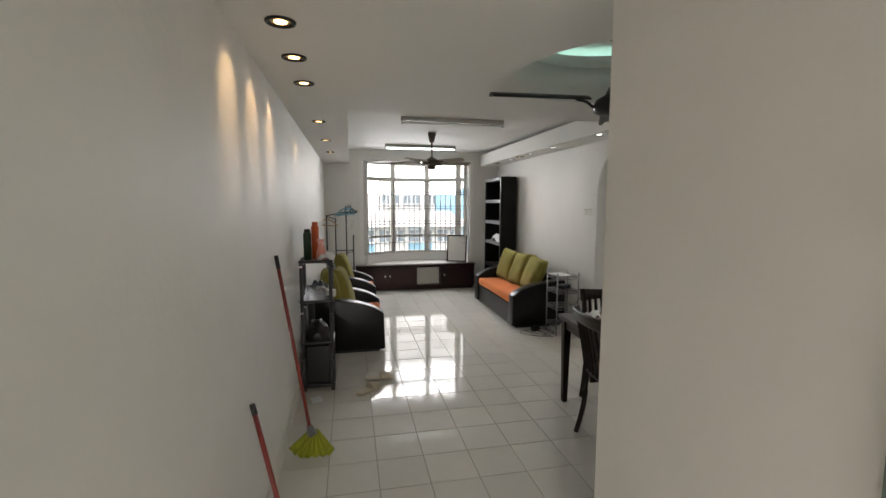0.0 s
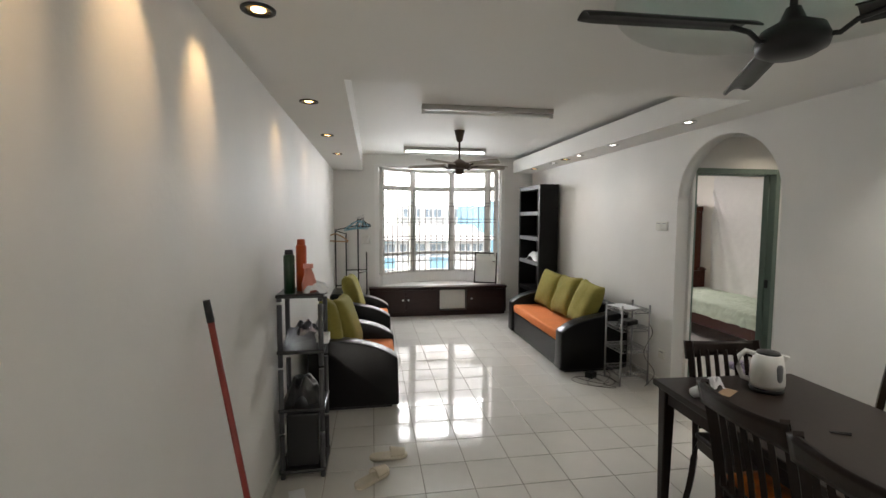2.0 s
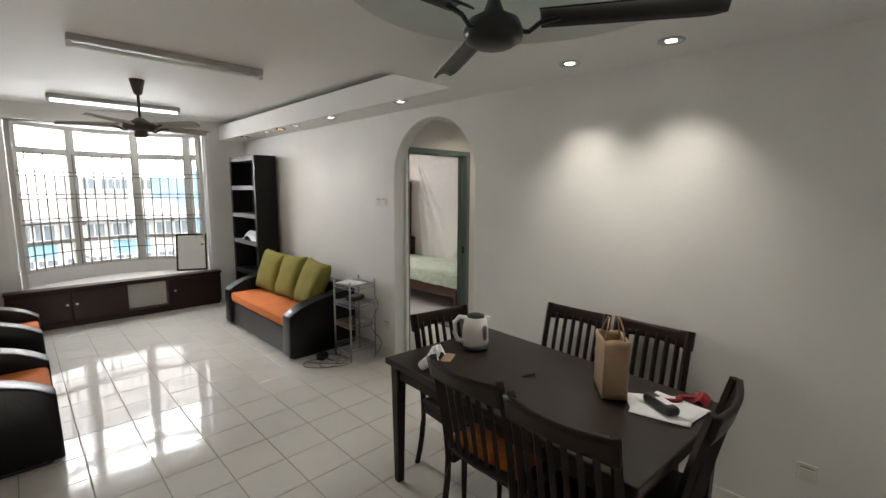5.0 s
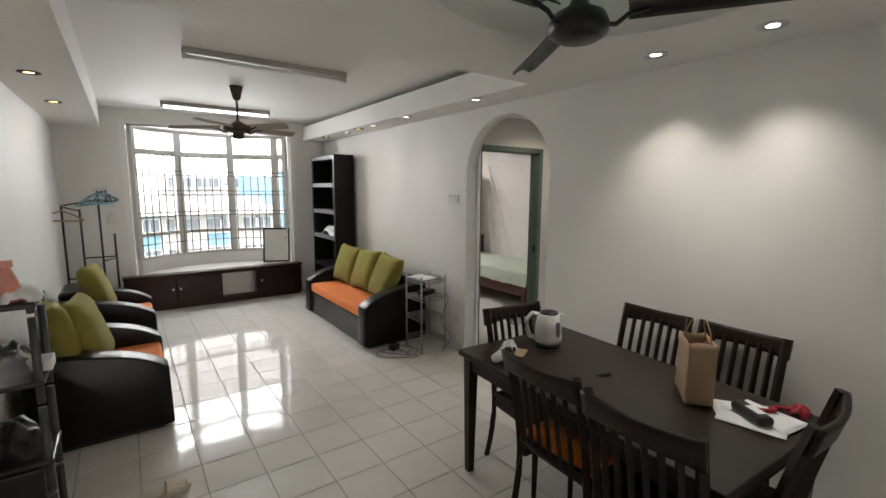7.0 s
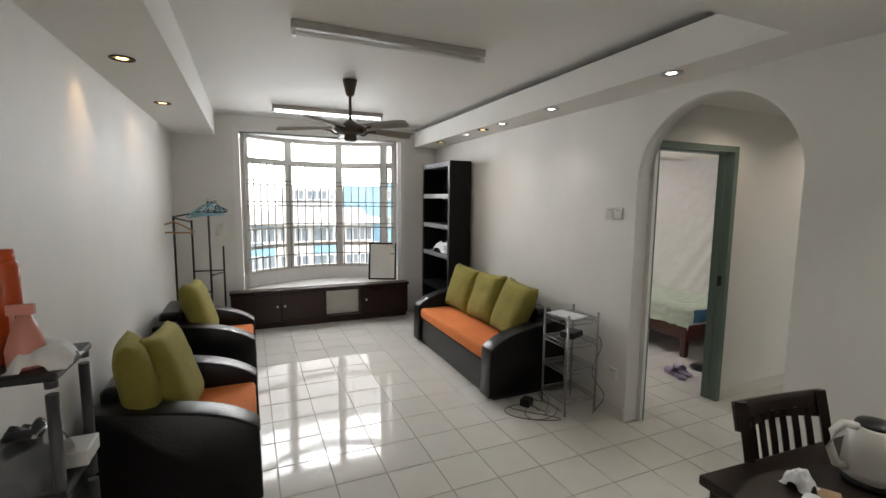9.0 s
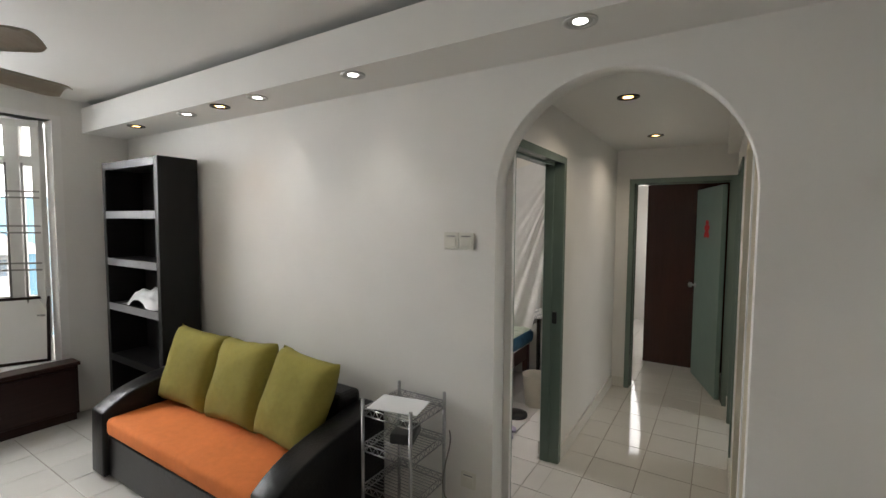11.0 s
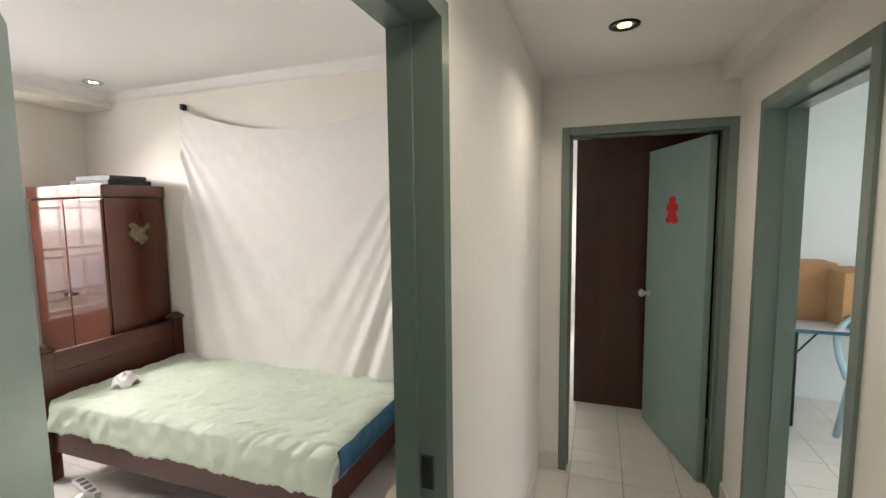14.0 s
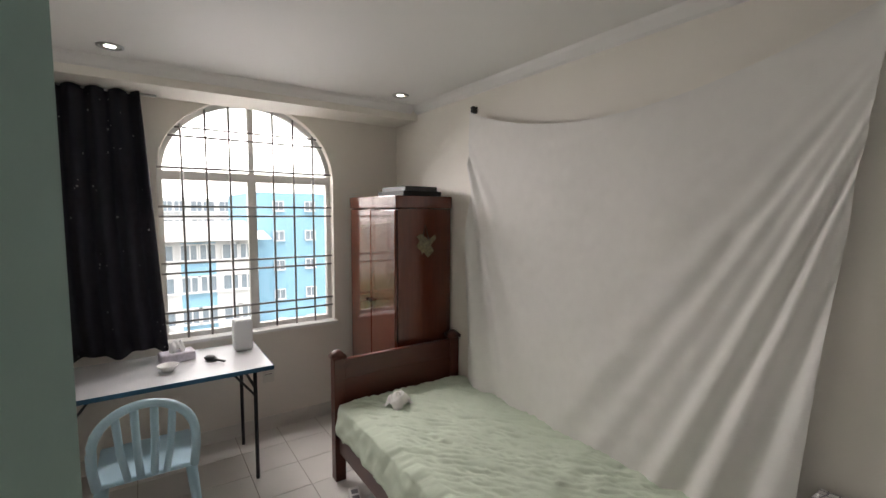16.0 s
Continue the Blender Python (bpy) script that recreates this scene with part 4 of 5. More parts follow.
tagged(part("tissue_pack", crumple(0.14, 0.16, 0.06, 8), PAPER, m=pose(0.205, 5.13, 1.174)), "crumpled white tissue pack on the utility shelf", "tissue")
tagged(part("plastic_bag", crumple(0.22, 0.24, 0.13, 5), CLEARBAG, m=pose(0.12, 5.17, 0.826)), "clear plastic bag of things on the utility shelf", "bag")
tagged(part("black_bag", crumple(0.2, 0.24, 0.15, 11), BLACKPLASTIC, m=pose(0.11, 5.19, 0.456)), "crumpled black bag on the utility shelf", "bag")
tagged(part("white_box", rbox(-0.05, -0.06, 0, 0.05, 0.06, 0.05, 0.004), WHITEPLASTIC, m=pose(0.225, 5.22, 0.826)), "small white box on the utility shelf", "box")
tagged(part("black_box", rbox(-0.10, -0.11, 0, 0.10, 0.11, 0.34, 0.01), BLACKPLASTIC, m=pose(0.115, 5.185, 0.0605)), "black storage box on the lowest shelf board", "box")
tagged(part("floor_paper", boxes((-0.045, -0.06, 0, 0.045, 0.06, 0.003)), PAPER, m=pose(0.11, 4.86, 0.001, 0, 0, 15)), "scrap of white paper on the tiled floor", "paper")


def clothes_stand():
    ob = thing("clothes_stand", "black metal clothes stand with hooks", "clothes stand", pose(0.02, 8.98, 0))
    for x, y, h in ((0, 0, 1.46), (0.14, 0.25, 1.40), (0.33, 0.0, 1.62), (0.45, 0.25, 1.10)):
        bm = bmesh.new()
        cyl(bm, (x, y, 0), (x, y, h), 0.011, n=10)
        part("pole", bm, BLACKMETAL, ob)
    for a, b in (((0, 0, 0.62), (0.33, 0, 0.62)), ((0.14, 0.25, 0.82), (0.45, 0.25, 0.82)), ((0, 0, 1.45), (0.33, 0, 1.52)), ((0, 0, 0.3), (0.14, 0.25, 0.3)), ((0.33, 0, 0.3), (0.45, 0.25, 0.3)),
                 ((0.14, 0.25, 1.38), (0, 0, 1.44)), ((0.33, 0, 0.8), (0.45, 0.25, 0.8))):
        bm = bmesh.new()
        cyl(bm, a, b, 0.008, n=8)
        part("crossbar", bm, BLACKMETAL, ob)


clothes_stand()


def hanger(m, material, label, r=0.006):
    pts = [(0, 0, 0.10), (0.02, 0, 0.13), (0.0, 0, 0.155), (-0.02, 0, 0.14)]
    ob = thing("clothes_hanger", label, "hanger", m, "hangers on the clothes stand")
    part("hook", tube(pts, 0.003, 6), STEEL, ob)
    part("shoulder", tube([(0, 0, 0.10), (-0.10, 0, 0.06), (-0.20, 0, 0.0), (-0.19, 0, -0.012), (0, 0, -0.012), (0.19, 0, -0.012), (0.20, 0, 0.0), (0.10, 0, 0.06)], r, 8, True), material, ob)


hanger(pose(0.02, 8.92, 1.30, 0, 4, 20), WOODHANGER, "wooden clothes hanger on the black stand", 0.009)
for k in range(6):
    hanger(pose(0.34 + 0.015 * k, 8.97 - 0.02 * k, 1.48 + 0.008 * (k % 3), 10 * (k % 2), 3 * k - 8, 15 + 14 * k), BLUEHANGER, "light blue plastic hanger on the black stand")
for k in range(4):
    hanger(pose(0.36 + 0.02 * k, 8.96 + 0.02 * k, 1.50 + 0.012 * k, 8, 6 - 5 * k, 160 - 23 * k), BLACKPLASTIC, "black plastic hanger on the black stand")
tagged(part("cloth_scrap", surface(6, 8, lambda u, v: Vector((0.09 * (u - 0.5) * (1 + 0.3 * v), 0.02 * math.sin(5 * u + 3 * v), -0.14 * v)), 0.004), SHEET, m=pose(0.47, 8.95, 1.38)), "small pale cloth hanging on the clothes stand", "cloth")


def stick(name, base, top, label):
    ob = thing(name, label, "broom", pose(*base))
    d = Vector(top) - Vector(base)
    bm = bmesh.new()
    cyl(bm, d * 0.10, d * 0.94, 0.0115, n=12)
    part("handle", bm, REDSTICK, ob)
    bm = bmesh.new()
    cyl(bm, d * 0.94, d, 0.0135, 0.012, 12)
    part("grip", bm, BLACKPLASTIC, ob)
    return ob, d


ob, d = stick("broom", (0.16, 4.0, 0.0), (-0.03, 3.94, 1.35), "red-handled broom with green bristles leaning on the wall")
bm = bmesh.new()
cyl(bm, d * 0.07 + Vector((0, 0, 0.06)), d * 0.16, 0.035, 0.016, 14)
part("ferrule", bm, GREYPLASTIC, ob)


def bristle(u, v):
    a = radians(-52 + 88 * u)
    r = 0.02 + 0.20 * v
    return Vector((0.005 + r * math.sin(a) * 0.9, -0.03 * v + 0.012 * math.sin(40 * u) * v, max(0.004, 0.19 - r * math.cos(a) * 0.92)))


part("bristles", surface(44, 8, bristle, 0.02), BROOMGREEN, ob, "fan of green bristles")
ob, d = stick("mop_stick", (0.17, 2.98, 0.0), (-0.025, 3.12, 0.78), "short red stick with black cap leaning on the wall")
part("foot_cap", lathe([(0, 0), (0.014, 0), (0.014, 0.09), (0, 0.09)], 12), BLACKPLASTIC, ob)


def slipper(name, m, material, label):
    ob = thing(name, label, "slipper", m)

    def sole(u, v):
        x = 0.26 * (u - 0.5)
        w = 0.047 * (1 - abs(2 * u - 1) ** 3.2) ** 0.45 * (1 - 0.12 * math.sin(math.pi * u))
        return Vector((x, w * (2 * v - 1), 0.012))
    part("sole", surface(22, 6, sole, 0.022), material, ob)

    def strap(u, v):
        a = math.pi * v
        return Vector((0.01 + 0.10 * u, 0.048 * math.cos(a) * (1 - 0.25 * u), 0.014 + (0.05 - 0.018 * u) * math.sin(a)))
    part("strap", surface(8, 12, strap, 0.006), material, ob)
    return ob


slipper("slipper", pose(0.66, 5.20, 0.012, 0, 0, 2), CREAMFOAM, "cream foam slipper lying on the tiled floor")
slipper("slipper", pose(0.55, 4.95, 0.012, 0, 0, 38), CREAMFOAM, "cream foam slipper lying askew on the floor")


# ---- dining ----
def dining_table(m):
    ob = thing("dining_table", "dark-stained rectangular wooden dining table", "table", m)
    w, l = 0.85, 1.46
    part("tabletop", rbox(-w / 2, -l / 2, 0.715, w / 2, l / 2, 0.75, 0.006), TABLEWOOD, ob)
    for s in (-1, 1):
        part("apron", boxes((s * (w / 2 - 0.05) - 0.011, -l / 2 + 0.09, 0.635, s * (w / 2 - 0.05) + 0.011, l / 2 - 0.09, 0.715)), DARKWOOD, ob)
        part("apron", boxes((-w / 2 + 0.09, s * (l / 2 - 0.05) - 0.011, 0.635, w / 2 - 0.09, s * (l / 2 - 0.05) + 0.011, 0.715)), DARKWOOD, ob)
        for q in (-1, 1):
            bm = bmesh.new()
            x, y = s * (w / 2 - 0.055), q * (l / 2 - 0.055)
            top, bot = 0.032, 0.021
            vs = bx(bm, -bot, -bot, 0, bot, bot, 0.715)
            for v in vs[4:]:
                v.co.x *= top / bot
                v.co.y *= top / bot
            bevel(bm, 0.004, 1)
            part("leg", bm, DARKWOOD, ob, m=pose(x, y, 0))
    return ob


TBL = pose(2.495, 3.715, 0, 0, 0, -3.5)
dining_table(TBL)


def dining_chair(m):
    """Faces +y of its own frame; its back is at y = 0."""
    ob = thing("dining_chair", "dark-stained wooden dining chair with slatted back", "chair", m, "chairs round the dining table")
    W, D = 0.43, 0.42

    def lean(z):
        return -0.10 * ((z - 0.42) / 0.53) ** 1.4 if z > 0.42 else -0.07 * ((0.42 - z) / 0.42) ** 2
    for s in (-1, 1):
        pts = [(s * (W / 2 - 0.018), 0.02 + lean(z), z) for z in (0, 0.1, 0.2, 0.3, 0.42, 0.52, 0.62, 0.72, 0.82, 0.90, 0.945)]
        bm = tube(pts, 0.021, 4)
        for f in bm.faces:
            f.smooth = False
        part("back_leg", bm, DARKWOOD, ob)
        bm = bmesh.new()
        cyl(bm, (s * (W / 2 - 0.022), D - 0.02, 0), (s * (W / 2 - 0.022), D - 0.02, 0.43), 0.017, 0.026, 4)
        for f in bm.faces:
            f.smooth = False
        part("front_leg", bm, DARKWOOD, ob)
        part("side_rail", boxes((s * (W / 2 - 0.02) - 0.009, 0.045, 0.37, s * (W / 2 - 0.02) + 0.009, D - 0.045, 0.425)), DARKWOOD, ob)

    def rail(u, v):
        x = (u - 0.5) * W
        z = 0.845 + 0.10 * v + 0.012 * (1 - v) * math.sin(math.pi * u) - 0.012 * v * math.sin(math.pi * u)
        return Vector((x, 0.02 + lean(z) - 0.03 * math.sin(math.pi * u), z))
    part("top_rail", surface(14, 4, rail, 0.024), DARKWOOD, ob)
    part("lower_rail", surface(10, 2, lambda u, v: Vector(((u - 0.5) * (W - 0.06), 0.012 + lean(0.5) - 0.02 * math.sin(math.pi * u), 0.47 + 0.045 * v)), 0.02), DARKWOOD, ob)
    for i in range(6):
        x = (i - 2.5) * 0.056
        c = -0.026 * math.cos(math.pi * x / W)
        bm = tube([(x, 0.012 + lean(z) + c, z) for z in (0.50, 0.60, 0.70, 0.80, 0.885)], 0.0145, 4)
        for f in bm.faces:
            f.smooth = False
        part("slat", bm, DARKWOOD, ob)
    part("seat", rbox(-W / 2 + 0.002, 0.03, 0.425, W / 2 - 0.002, D + 0.01, 0.458, 0.012, 3), DARKWOOD, ob)
    part("front_rail", boxes((-W / 2 + 0.05, D - 0.03, 0.37, W / 2 - 0.05, D - 0.012, 0.425)), DARKWOOD, ob)
    return ob


ch = dining_chair(pose(2.06, 3.73, 0, 0, 0, -92))
copy_thing(ch, pose(2.02, 3.26, 0, 0, 0, -90))
copy_thing(ch, pose(3.14, 3.90, 0, 0, 0, 90))
copy_thing(ch, pose(3.15, 3.44, 0, 0, 0, 89))
copy_thing(ch, pose(2.55, 4.40, 0, 0, 0, 173))
copy_thing(ch, pose(2.50, 2.98, 0, 0, 0, 4))
tagged(part("seat_cushion", cushion(0.43, 0.42, 0.08, seed=9), SILK, m=pose(2.27, 3.73, 0.455, 0, 0, -92)), "shiny orange patterned cushion on a dining chair", "cushion")


def kettle():
    ob = thing("kettle", "white electric kettle with black lid and base", "kettle", pose(2.60, 4.22, 0.75, 0, 0, 150))
    part("base_plate", lathe([(0, 0), (0.075, 0), (0.078, 0.012), (0.072, 0.022), (0, 0.022)], 26), BLACKPLASTIC, ob)
    part("jug", lathe([(0, 0.023), (0.074, 0.023), (0.080, 0.05), (0.076, 0.12), (0.064, 0.19), (0.058, 0.195), (0, 0.195)], 30), WHITEPLASTIC, ob)
    part("lid", lathe([(0.056, 0.196), (0.05, 0.206), (0.02, 0.215), (0.0, 0.216)], 22), BLACKPLASTIC, ob)
    part("handle", tube([(0.058, 0, 0.19), (0.10, 0, 0.20), (0.128, 0, 0.17), (0.13, 0, 0.11), (0.11, 0, 0.06), (0.078, 0, 0.05)], 0.013, 10), WHITEPLASTIC, ob)
    part("spout", prism([(-0.055, 0.15), (-0.09, 0.19), (-0.055, 0.195)], -0.018, 0.018, "y"), WHITEPLASTIC, ob)
    part("water_window", lathe([(0.012, -0.045), (0.018, -0.03), (0.018, 0.03), (0.012, 0.045), (0, 0.047)], 12), GREYPLASTIC, ob, m=pose(-0.035, 0.064, 0.11, 0, 0, 28) @ Matrix.Diagonal((1, 0.5, 1, 1)))


kettle()


def paper_bag():
    ob = thing("paper_bag", "brown kraft paper carrier bag standing on the table", "bag", pose(2.64, 3.40, 0.75, 0, 0, 38))
    w, d, h = 0.20, 0.11, 0.27

    def shell(u, v):
        p = u * 4
        k = int(p) % 4
        f = p - int(p)
        c = [(-w / 2, -d / 2), (w / 2, -d / 2), (w / 2, d / 2), (-w / 2, d / 2)]
        a, b = c[k], c[(k + 1) % 4]
        x, y = a[0] + (b[0] - a[0]) * f, a[1] + (b[1] - a[1]) * f
        pinch = 0.03 * v * v * math.sin(math.pi * f) * (1 if k in (1, 3) else -0.15)
        if k == 1:
            x -= pinch
        elif k == 3:
            x += pinch
        return Vector((x, y + 0.006 * noise.noise(Vector((x * 20, v * 6, k))), h * v))
    part("paper_body", surface(40, 10, shell, 0.002), KRAFT, ob)
    part("bottom", boxes((-w / 2 + 0.002, -d / 2 + 0.002, 0.001, w / 2 - 0.002, d / 2 - 0.002, 0.004)), KRAFT, ob)
    for s in (-1, 1):
        part("handle", tube([(-0.045, s * d / 2 * 0.85, h - 0.02), (-0.04, s * d * 0.3, h + 0.05), (-0.015, s * d * 0.2, h + 0.09), (0.015, s * d * 0.2, h + 0.085), (0.04, s * d * 0.3, h + 0.04), (0.045, s * d / 2 * 0.85, h - 0.02)], 0.0035, 6), KRAFT, ob)
    for k in range(3):
        part("printed_mark", prism([(0.01 + k * 0.016, 0.08), (0.022 + k * 0.016, 0.08), (0.012 + k * 0.016, 0.10 + 0.012 * k), (0.003 + k * 0.016, 0.10 + 0.012 * k)], -d / 2 - 0.006, -d / 2 - 0.004, "y"), SHEET, ob)


paper_bag()
for k, (x, y, a) in enumerate(((2.66, 3.20, 35), (2.60, 3.15, 12), (2.68, 3.13, -8))):
    ob = thing("document", "printed white document lying on the table", "paper", pose(x, y, 0.7505 + 0.0025 * k, 0, 0, a), "papers on the table")
    part("sheet", surface(6, 8, lambda u, v, q=k: Vector((0.17 * (u - 0.5), 0.235 * (v - 0.5), 0.0012 + 0.004 * max(0, abs(v - 0.5) - 0.4) * (q + 1))), 0.001), PAPER, ob)
    if k == 2:
        for i in range(5):
            part("text_line", boxes((-0.07, 0.09 - 0.018 * i, 0.0024, 0.03 + 0.01 * (i % 3), 0.093 - 0.018 * i, 0.0028)), INK, ob)
ph = thing("key_pouch", "small dark zipped pouch lying on papers", "pouch", pose(2.615, 3.16, 0.759, 0, 0, 60))
bm = rbox(-0.085, -0.032, 0, 0.085, 0.032, 0.04, 0.018, 4)
part("pouch_body", bm, BLACKPLASTIC, ph)
part("tag", boxes((-0.05, -0.02, 0.0405, 0.02, 0.015, 0.042)), PAPER, ph)
tagged(part("red_strap", tube([(2.66 + 0.012 * i, 3.20 + 0.03 * math.sin(i * 0.8) - 0.009 * i, 0.765 + 0.006 * math.cos(i)) for i in range(16)], 0.009, 6), DARKRED), "red lanyard strap lying on the papers", "strap")
tagged(part("red_pouch", crumple(0.09, 0.07, 0.035, 21), DARKRED, m=pose(2.83, 3.06, 0.75)), "small red cloth pouch on the table", "pouch")
cup = thing("paper_cup", "white paper cup lying on its side on the table", "cup", pose(2.19, 4.19, 0.783, 0, 85, 8))
part("cup_wall", lathe([(0, -0.05), (0.024, -0.05), (0.034, 0.05), (0.032, 0.05), (0.022, -0.046), (0, -0.046)], 20), PAPER, cup)
tagged(part("tissue", crumple(0.08, 0.08, 0.05, 31), PAPER, m=pose(2.36, 4.30, 0.75)), "crumpled white tissue on the table", "tissue")
tagged(part("banknote", boxes((-0.06, -0.03, 0, 0.06, 0.03, 0.002)), KRAFT, m=pose(2.37, 4.22, 0.7505, 0, 0, 30)), "brown paper slip lying on the table", "paper")
cp = thing("hair_clip", "dark metal hair clip lying on the table", "clip", pose(2.50, 3.76, 0.7505, 0, 0, -20))
part("prong", boxes((-0.04, 0.004, 0, 0.04, 0.010, 0.005)), BLACKMETAL, cp)
part("prong", boxes((-0.04, -0.010, 0, 0.03, -0.004, 0.005)), BLACKMETAL, cp, m=pose(0, 0, 0, 0, 0, -10))
tagged(part("white_tube", rbox(-0.05, -0.012, 0, 0.05, 0.012, 0.014, 0.006), WHITEPLASTIC, m=pose(2.18, 3.62, 0.7505, 0, 0, 40)), "white plastic tube lying on the table edge", "tube")


def switch(m, gangs, label):
    ob = thing("light_switch", label, "switch", m)
    for k in range(gangs):
        x = 0.087 * (k - (gangs - 1) / 2)
        p = part("plate", rbox(x - 0.043, -0.011, -0.043, x + 0.043, 0, 0.043, 0.004), SWITCH, ob)
        part("rocker", rbox(x - 0.030, -0.015, -0.028, x + 0.030, -0.010, 0.018, 0.002, 1), SWITCH, p)
        part("marker", boxes((x - 0.026, -0.0125, 0.022, x + 0.026, -0.0105, 0.027)), GREYPLASTIC, p)
    return ob


switch(pose(XR, 6.10, 1.57, 0, 0, -90), 2, "pair of cream wall switches beside the arch")
switch(pose(4.35, HS, 1.60, 0, 0, 180), 1, "cream wall switch in the hall")
sk = switch(pose(XR, 2.71, 0.36, 0, 0, -90), 1, "cream wall socket near the floor")
switch(pose(XR, 6.03, 0.34, 0, 0, -90), 1, "yellowed wall socket near the floor")


# ---- bedroom ----
def bed():
    ob = thing("bed", "mahogany single bed with panelled headboard", "bed", pose(0, 0, 0))
    x0, x1, y0, y1 = 4.98, 5.90, 6.70, 8.70
    for x in (x0 - 0.02, x1 - 0.05):
        p = part("headboard_post", rbox(x, y1 - 0.04, 0, x + 0.07, y1 + 0.03, 0.80, 0.005), BEDWOOD, ob)
        bm = bmesh.new()
        cyl(bm, (x + 0.035, y1 - 0.005, 0.80), (x + 0.035, y1 - 0.005, 0.82), 0.062, 0.062, 4)
        cyl(bm, (x + 0.035, y1 - 0.005, 0.82), (x + 0.035, y1 - 0.005, 0.85), 0.062, 0.02, 4)
        bmesh.ops.rotate(bm, cent=(x + 0.035, y1 - 0.005, 0), matrix=Matrix.Rotation(radians(45), 3, "Z"), verts=bm.verts)
        part("post_cap", bm, BEDWOOD, p)
    part("headboard_panel", boxes((x0 + 0.05, y1 - 0.02, 0.28, x1 - 0.05, y1, 0.66)), BEDWOOD, ob)
    part("headboard_rail", rbox(x0 + 0.05, y1 - 0.03, 0.66, x1 - 0.05, y1 + 0.012, 0.79, 0.008), BEDWOOD, ob)
    for x in (x0, x1 - 0.06):
        part("foot_post", rbox(x, y0, 0, x + 0.06, y0 + 0.06, 0.36, 0.004), BEDWOOD, ob)
    part("foot_rail", rbox(x0 + 0.06, y0 + 0.008, 0.19, x1 - 0.06, y0 + 0.04, 0.34, 0.004), BEDWOOD, ob)
    for x in (x0 + 0.005, x1 - 0.04):
        part("side_rail", rbox(x, y0 + 0.06, 0.19, x + 0.03, y1 - 0.04, 0.33, 0.004), BEDWOOD, ob)
    part("slat_base", boxes((x0 + 0.036, y0 + 0.045, 0.30, x1 - 0.041, y1 - 0.045, 0.335)), BEDWOOD, ob)


bed()
bm = rbox(5.0, 6.68, 0.345, 5.89, 8.655, 0.50, 0.035, 4)
tagged(part("mattress", bm, MATTRESS), "white foam mattress lying on the bed", "mattress")


def cover(u, v):
    x = 4.955 + 0.945 * u
    y = 6.665 + 1.97 * v
    d1 = x * 0.75 + y * 0.66
    d2 = x * -0.66 + y * 0.75
    wr = 0.012 * noise.noise(Vector((x * 6, y * 4, 0)))
    wr += 0.024 * (0.5 - abs(noise.noise(Vector((d1 * 23, d2 * 6, 3))))) + 0.014 * (0.5 - abs(noise.noise(Vector((d1 * 42, d2 * 15, 8)))))
    e = min(1.0, u / 0.05)
    drop = 0.0
    if u < 0.10:
        k = 1 - u / 0.10
        x = 4.985 - 0.03 * math.sin(k * 1.5) + 0.012 * noise.noise(Vector((y * 13, k * 3, 5)))
        drop = 0.185 * k ** 1.1 * (1 + 0.12 * noise.noise(Vector((y * 4, 1, 7))))
    z = 0.512 - drop + wr
    if v < 0.05:
        k = 1 - v / 0.05
        edge = 0.5 + 0.5 * noise.noise(Vector((x * 7, 2.0, 9)))
        y = 6.672 - 0.012 * k
        z -= 0.10 * k * edge
    return Vector((x, y, z))


tagged(part("bed_cover", surface(150, 230, cover, 0.004), BEDSHEET), "rumpled pale mint green sheet spread over the mattress", "sheet")
bm = surface(40, 6, lambda u, v: Vector((5.03 + 0.85 * u, 6.672 - 0.004 - 0.012 * math.sin(math.pi * v), 0.385 + 0.135 * v + 0.008 * noise.noise(Vector((u * 9, v, 0))))), 0.004)
tagged(part("navy_blanket_edge", bm, NAVYPRINT), "navy printed blanket edge showing under the sheet", "blanket")
tagged(part("folded_cloth", crumple(0.16, 0.13, 0.07, 41), SHEET, m=pose(5.28, 8.42, 0.53, 0, 0, 20)), "crumpled pale cloth lying on the bed", "cloth")


def wardrobe():
    ob = thing("wardrobe", "glossy mahogany two-door wardrobe in the bedroom corner", "wardrobe", pose(0, 0, 0))
    x0, x1, y0, y1, h = 5.445, 5.91, 8.76, 9.56, 1.835
    part("body", rbox(x0 + 0.02, y0, 0.0, x1, y1, h - 0.09, 0.004, 1), MAHOGANY, ob)
    part("cornice", rbox(x0, y0 - 0.008, h - 0.088, x1 + 0.004, y1 + 0.008, h, 0.006), MAHOGANY, ob)
    for a, b, k in ((y0 + 0.012, (y0 + y1) / 2 - 0.003, -0.03), ((y0 + y1) / 2 + 0.003, y1 - 0.012, 0.03)):
        d = part("door", rbox(x0, a, 0.06, x0 + 0.019, b, h - 0.10, 0.005), MAHOGANY, ob)
        bm = bmesh.new()
        yy = (y0 + y1) / 2 + k
        cyl(bm, (x0, yy, 1.05), (x0 - 0.028, yy, 1.05), 0.010, 0.014, 12)
        part("knob", bm, BLACKMETAL, d)
    return ob


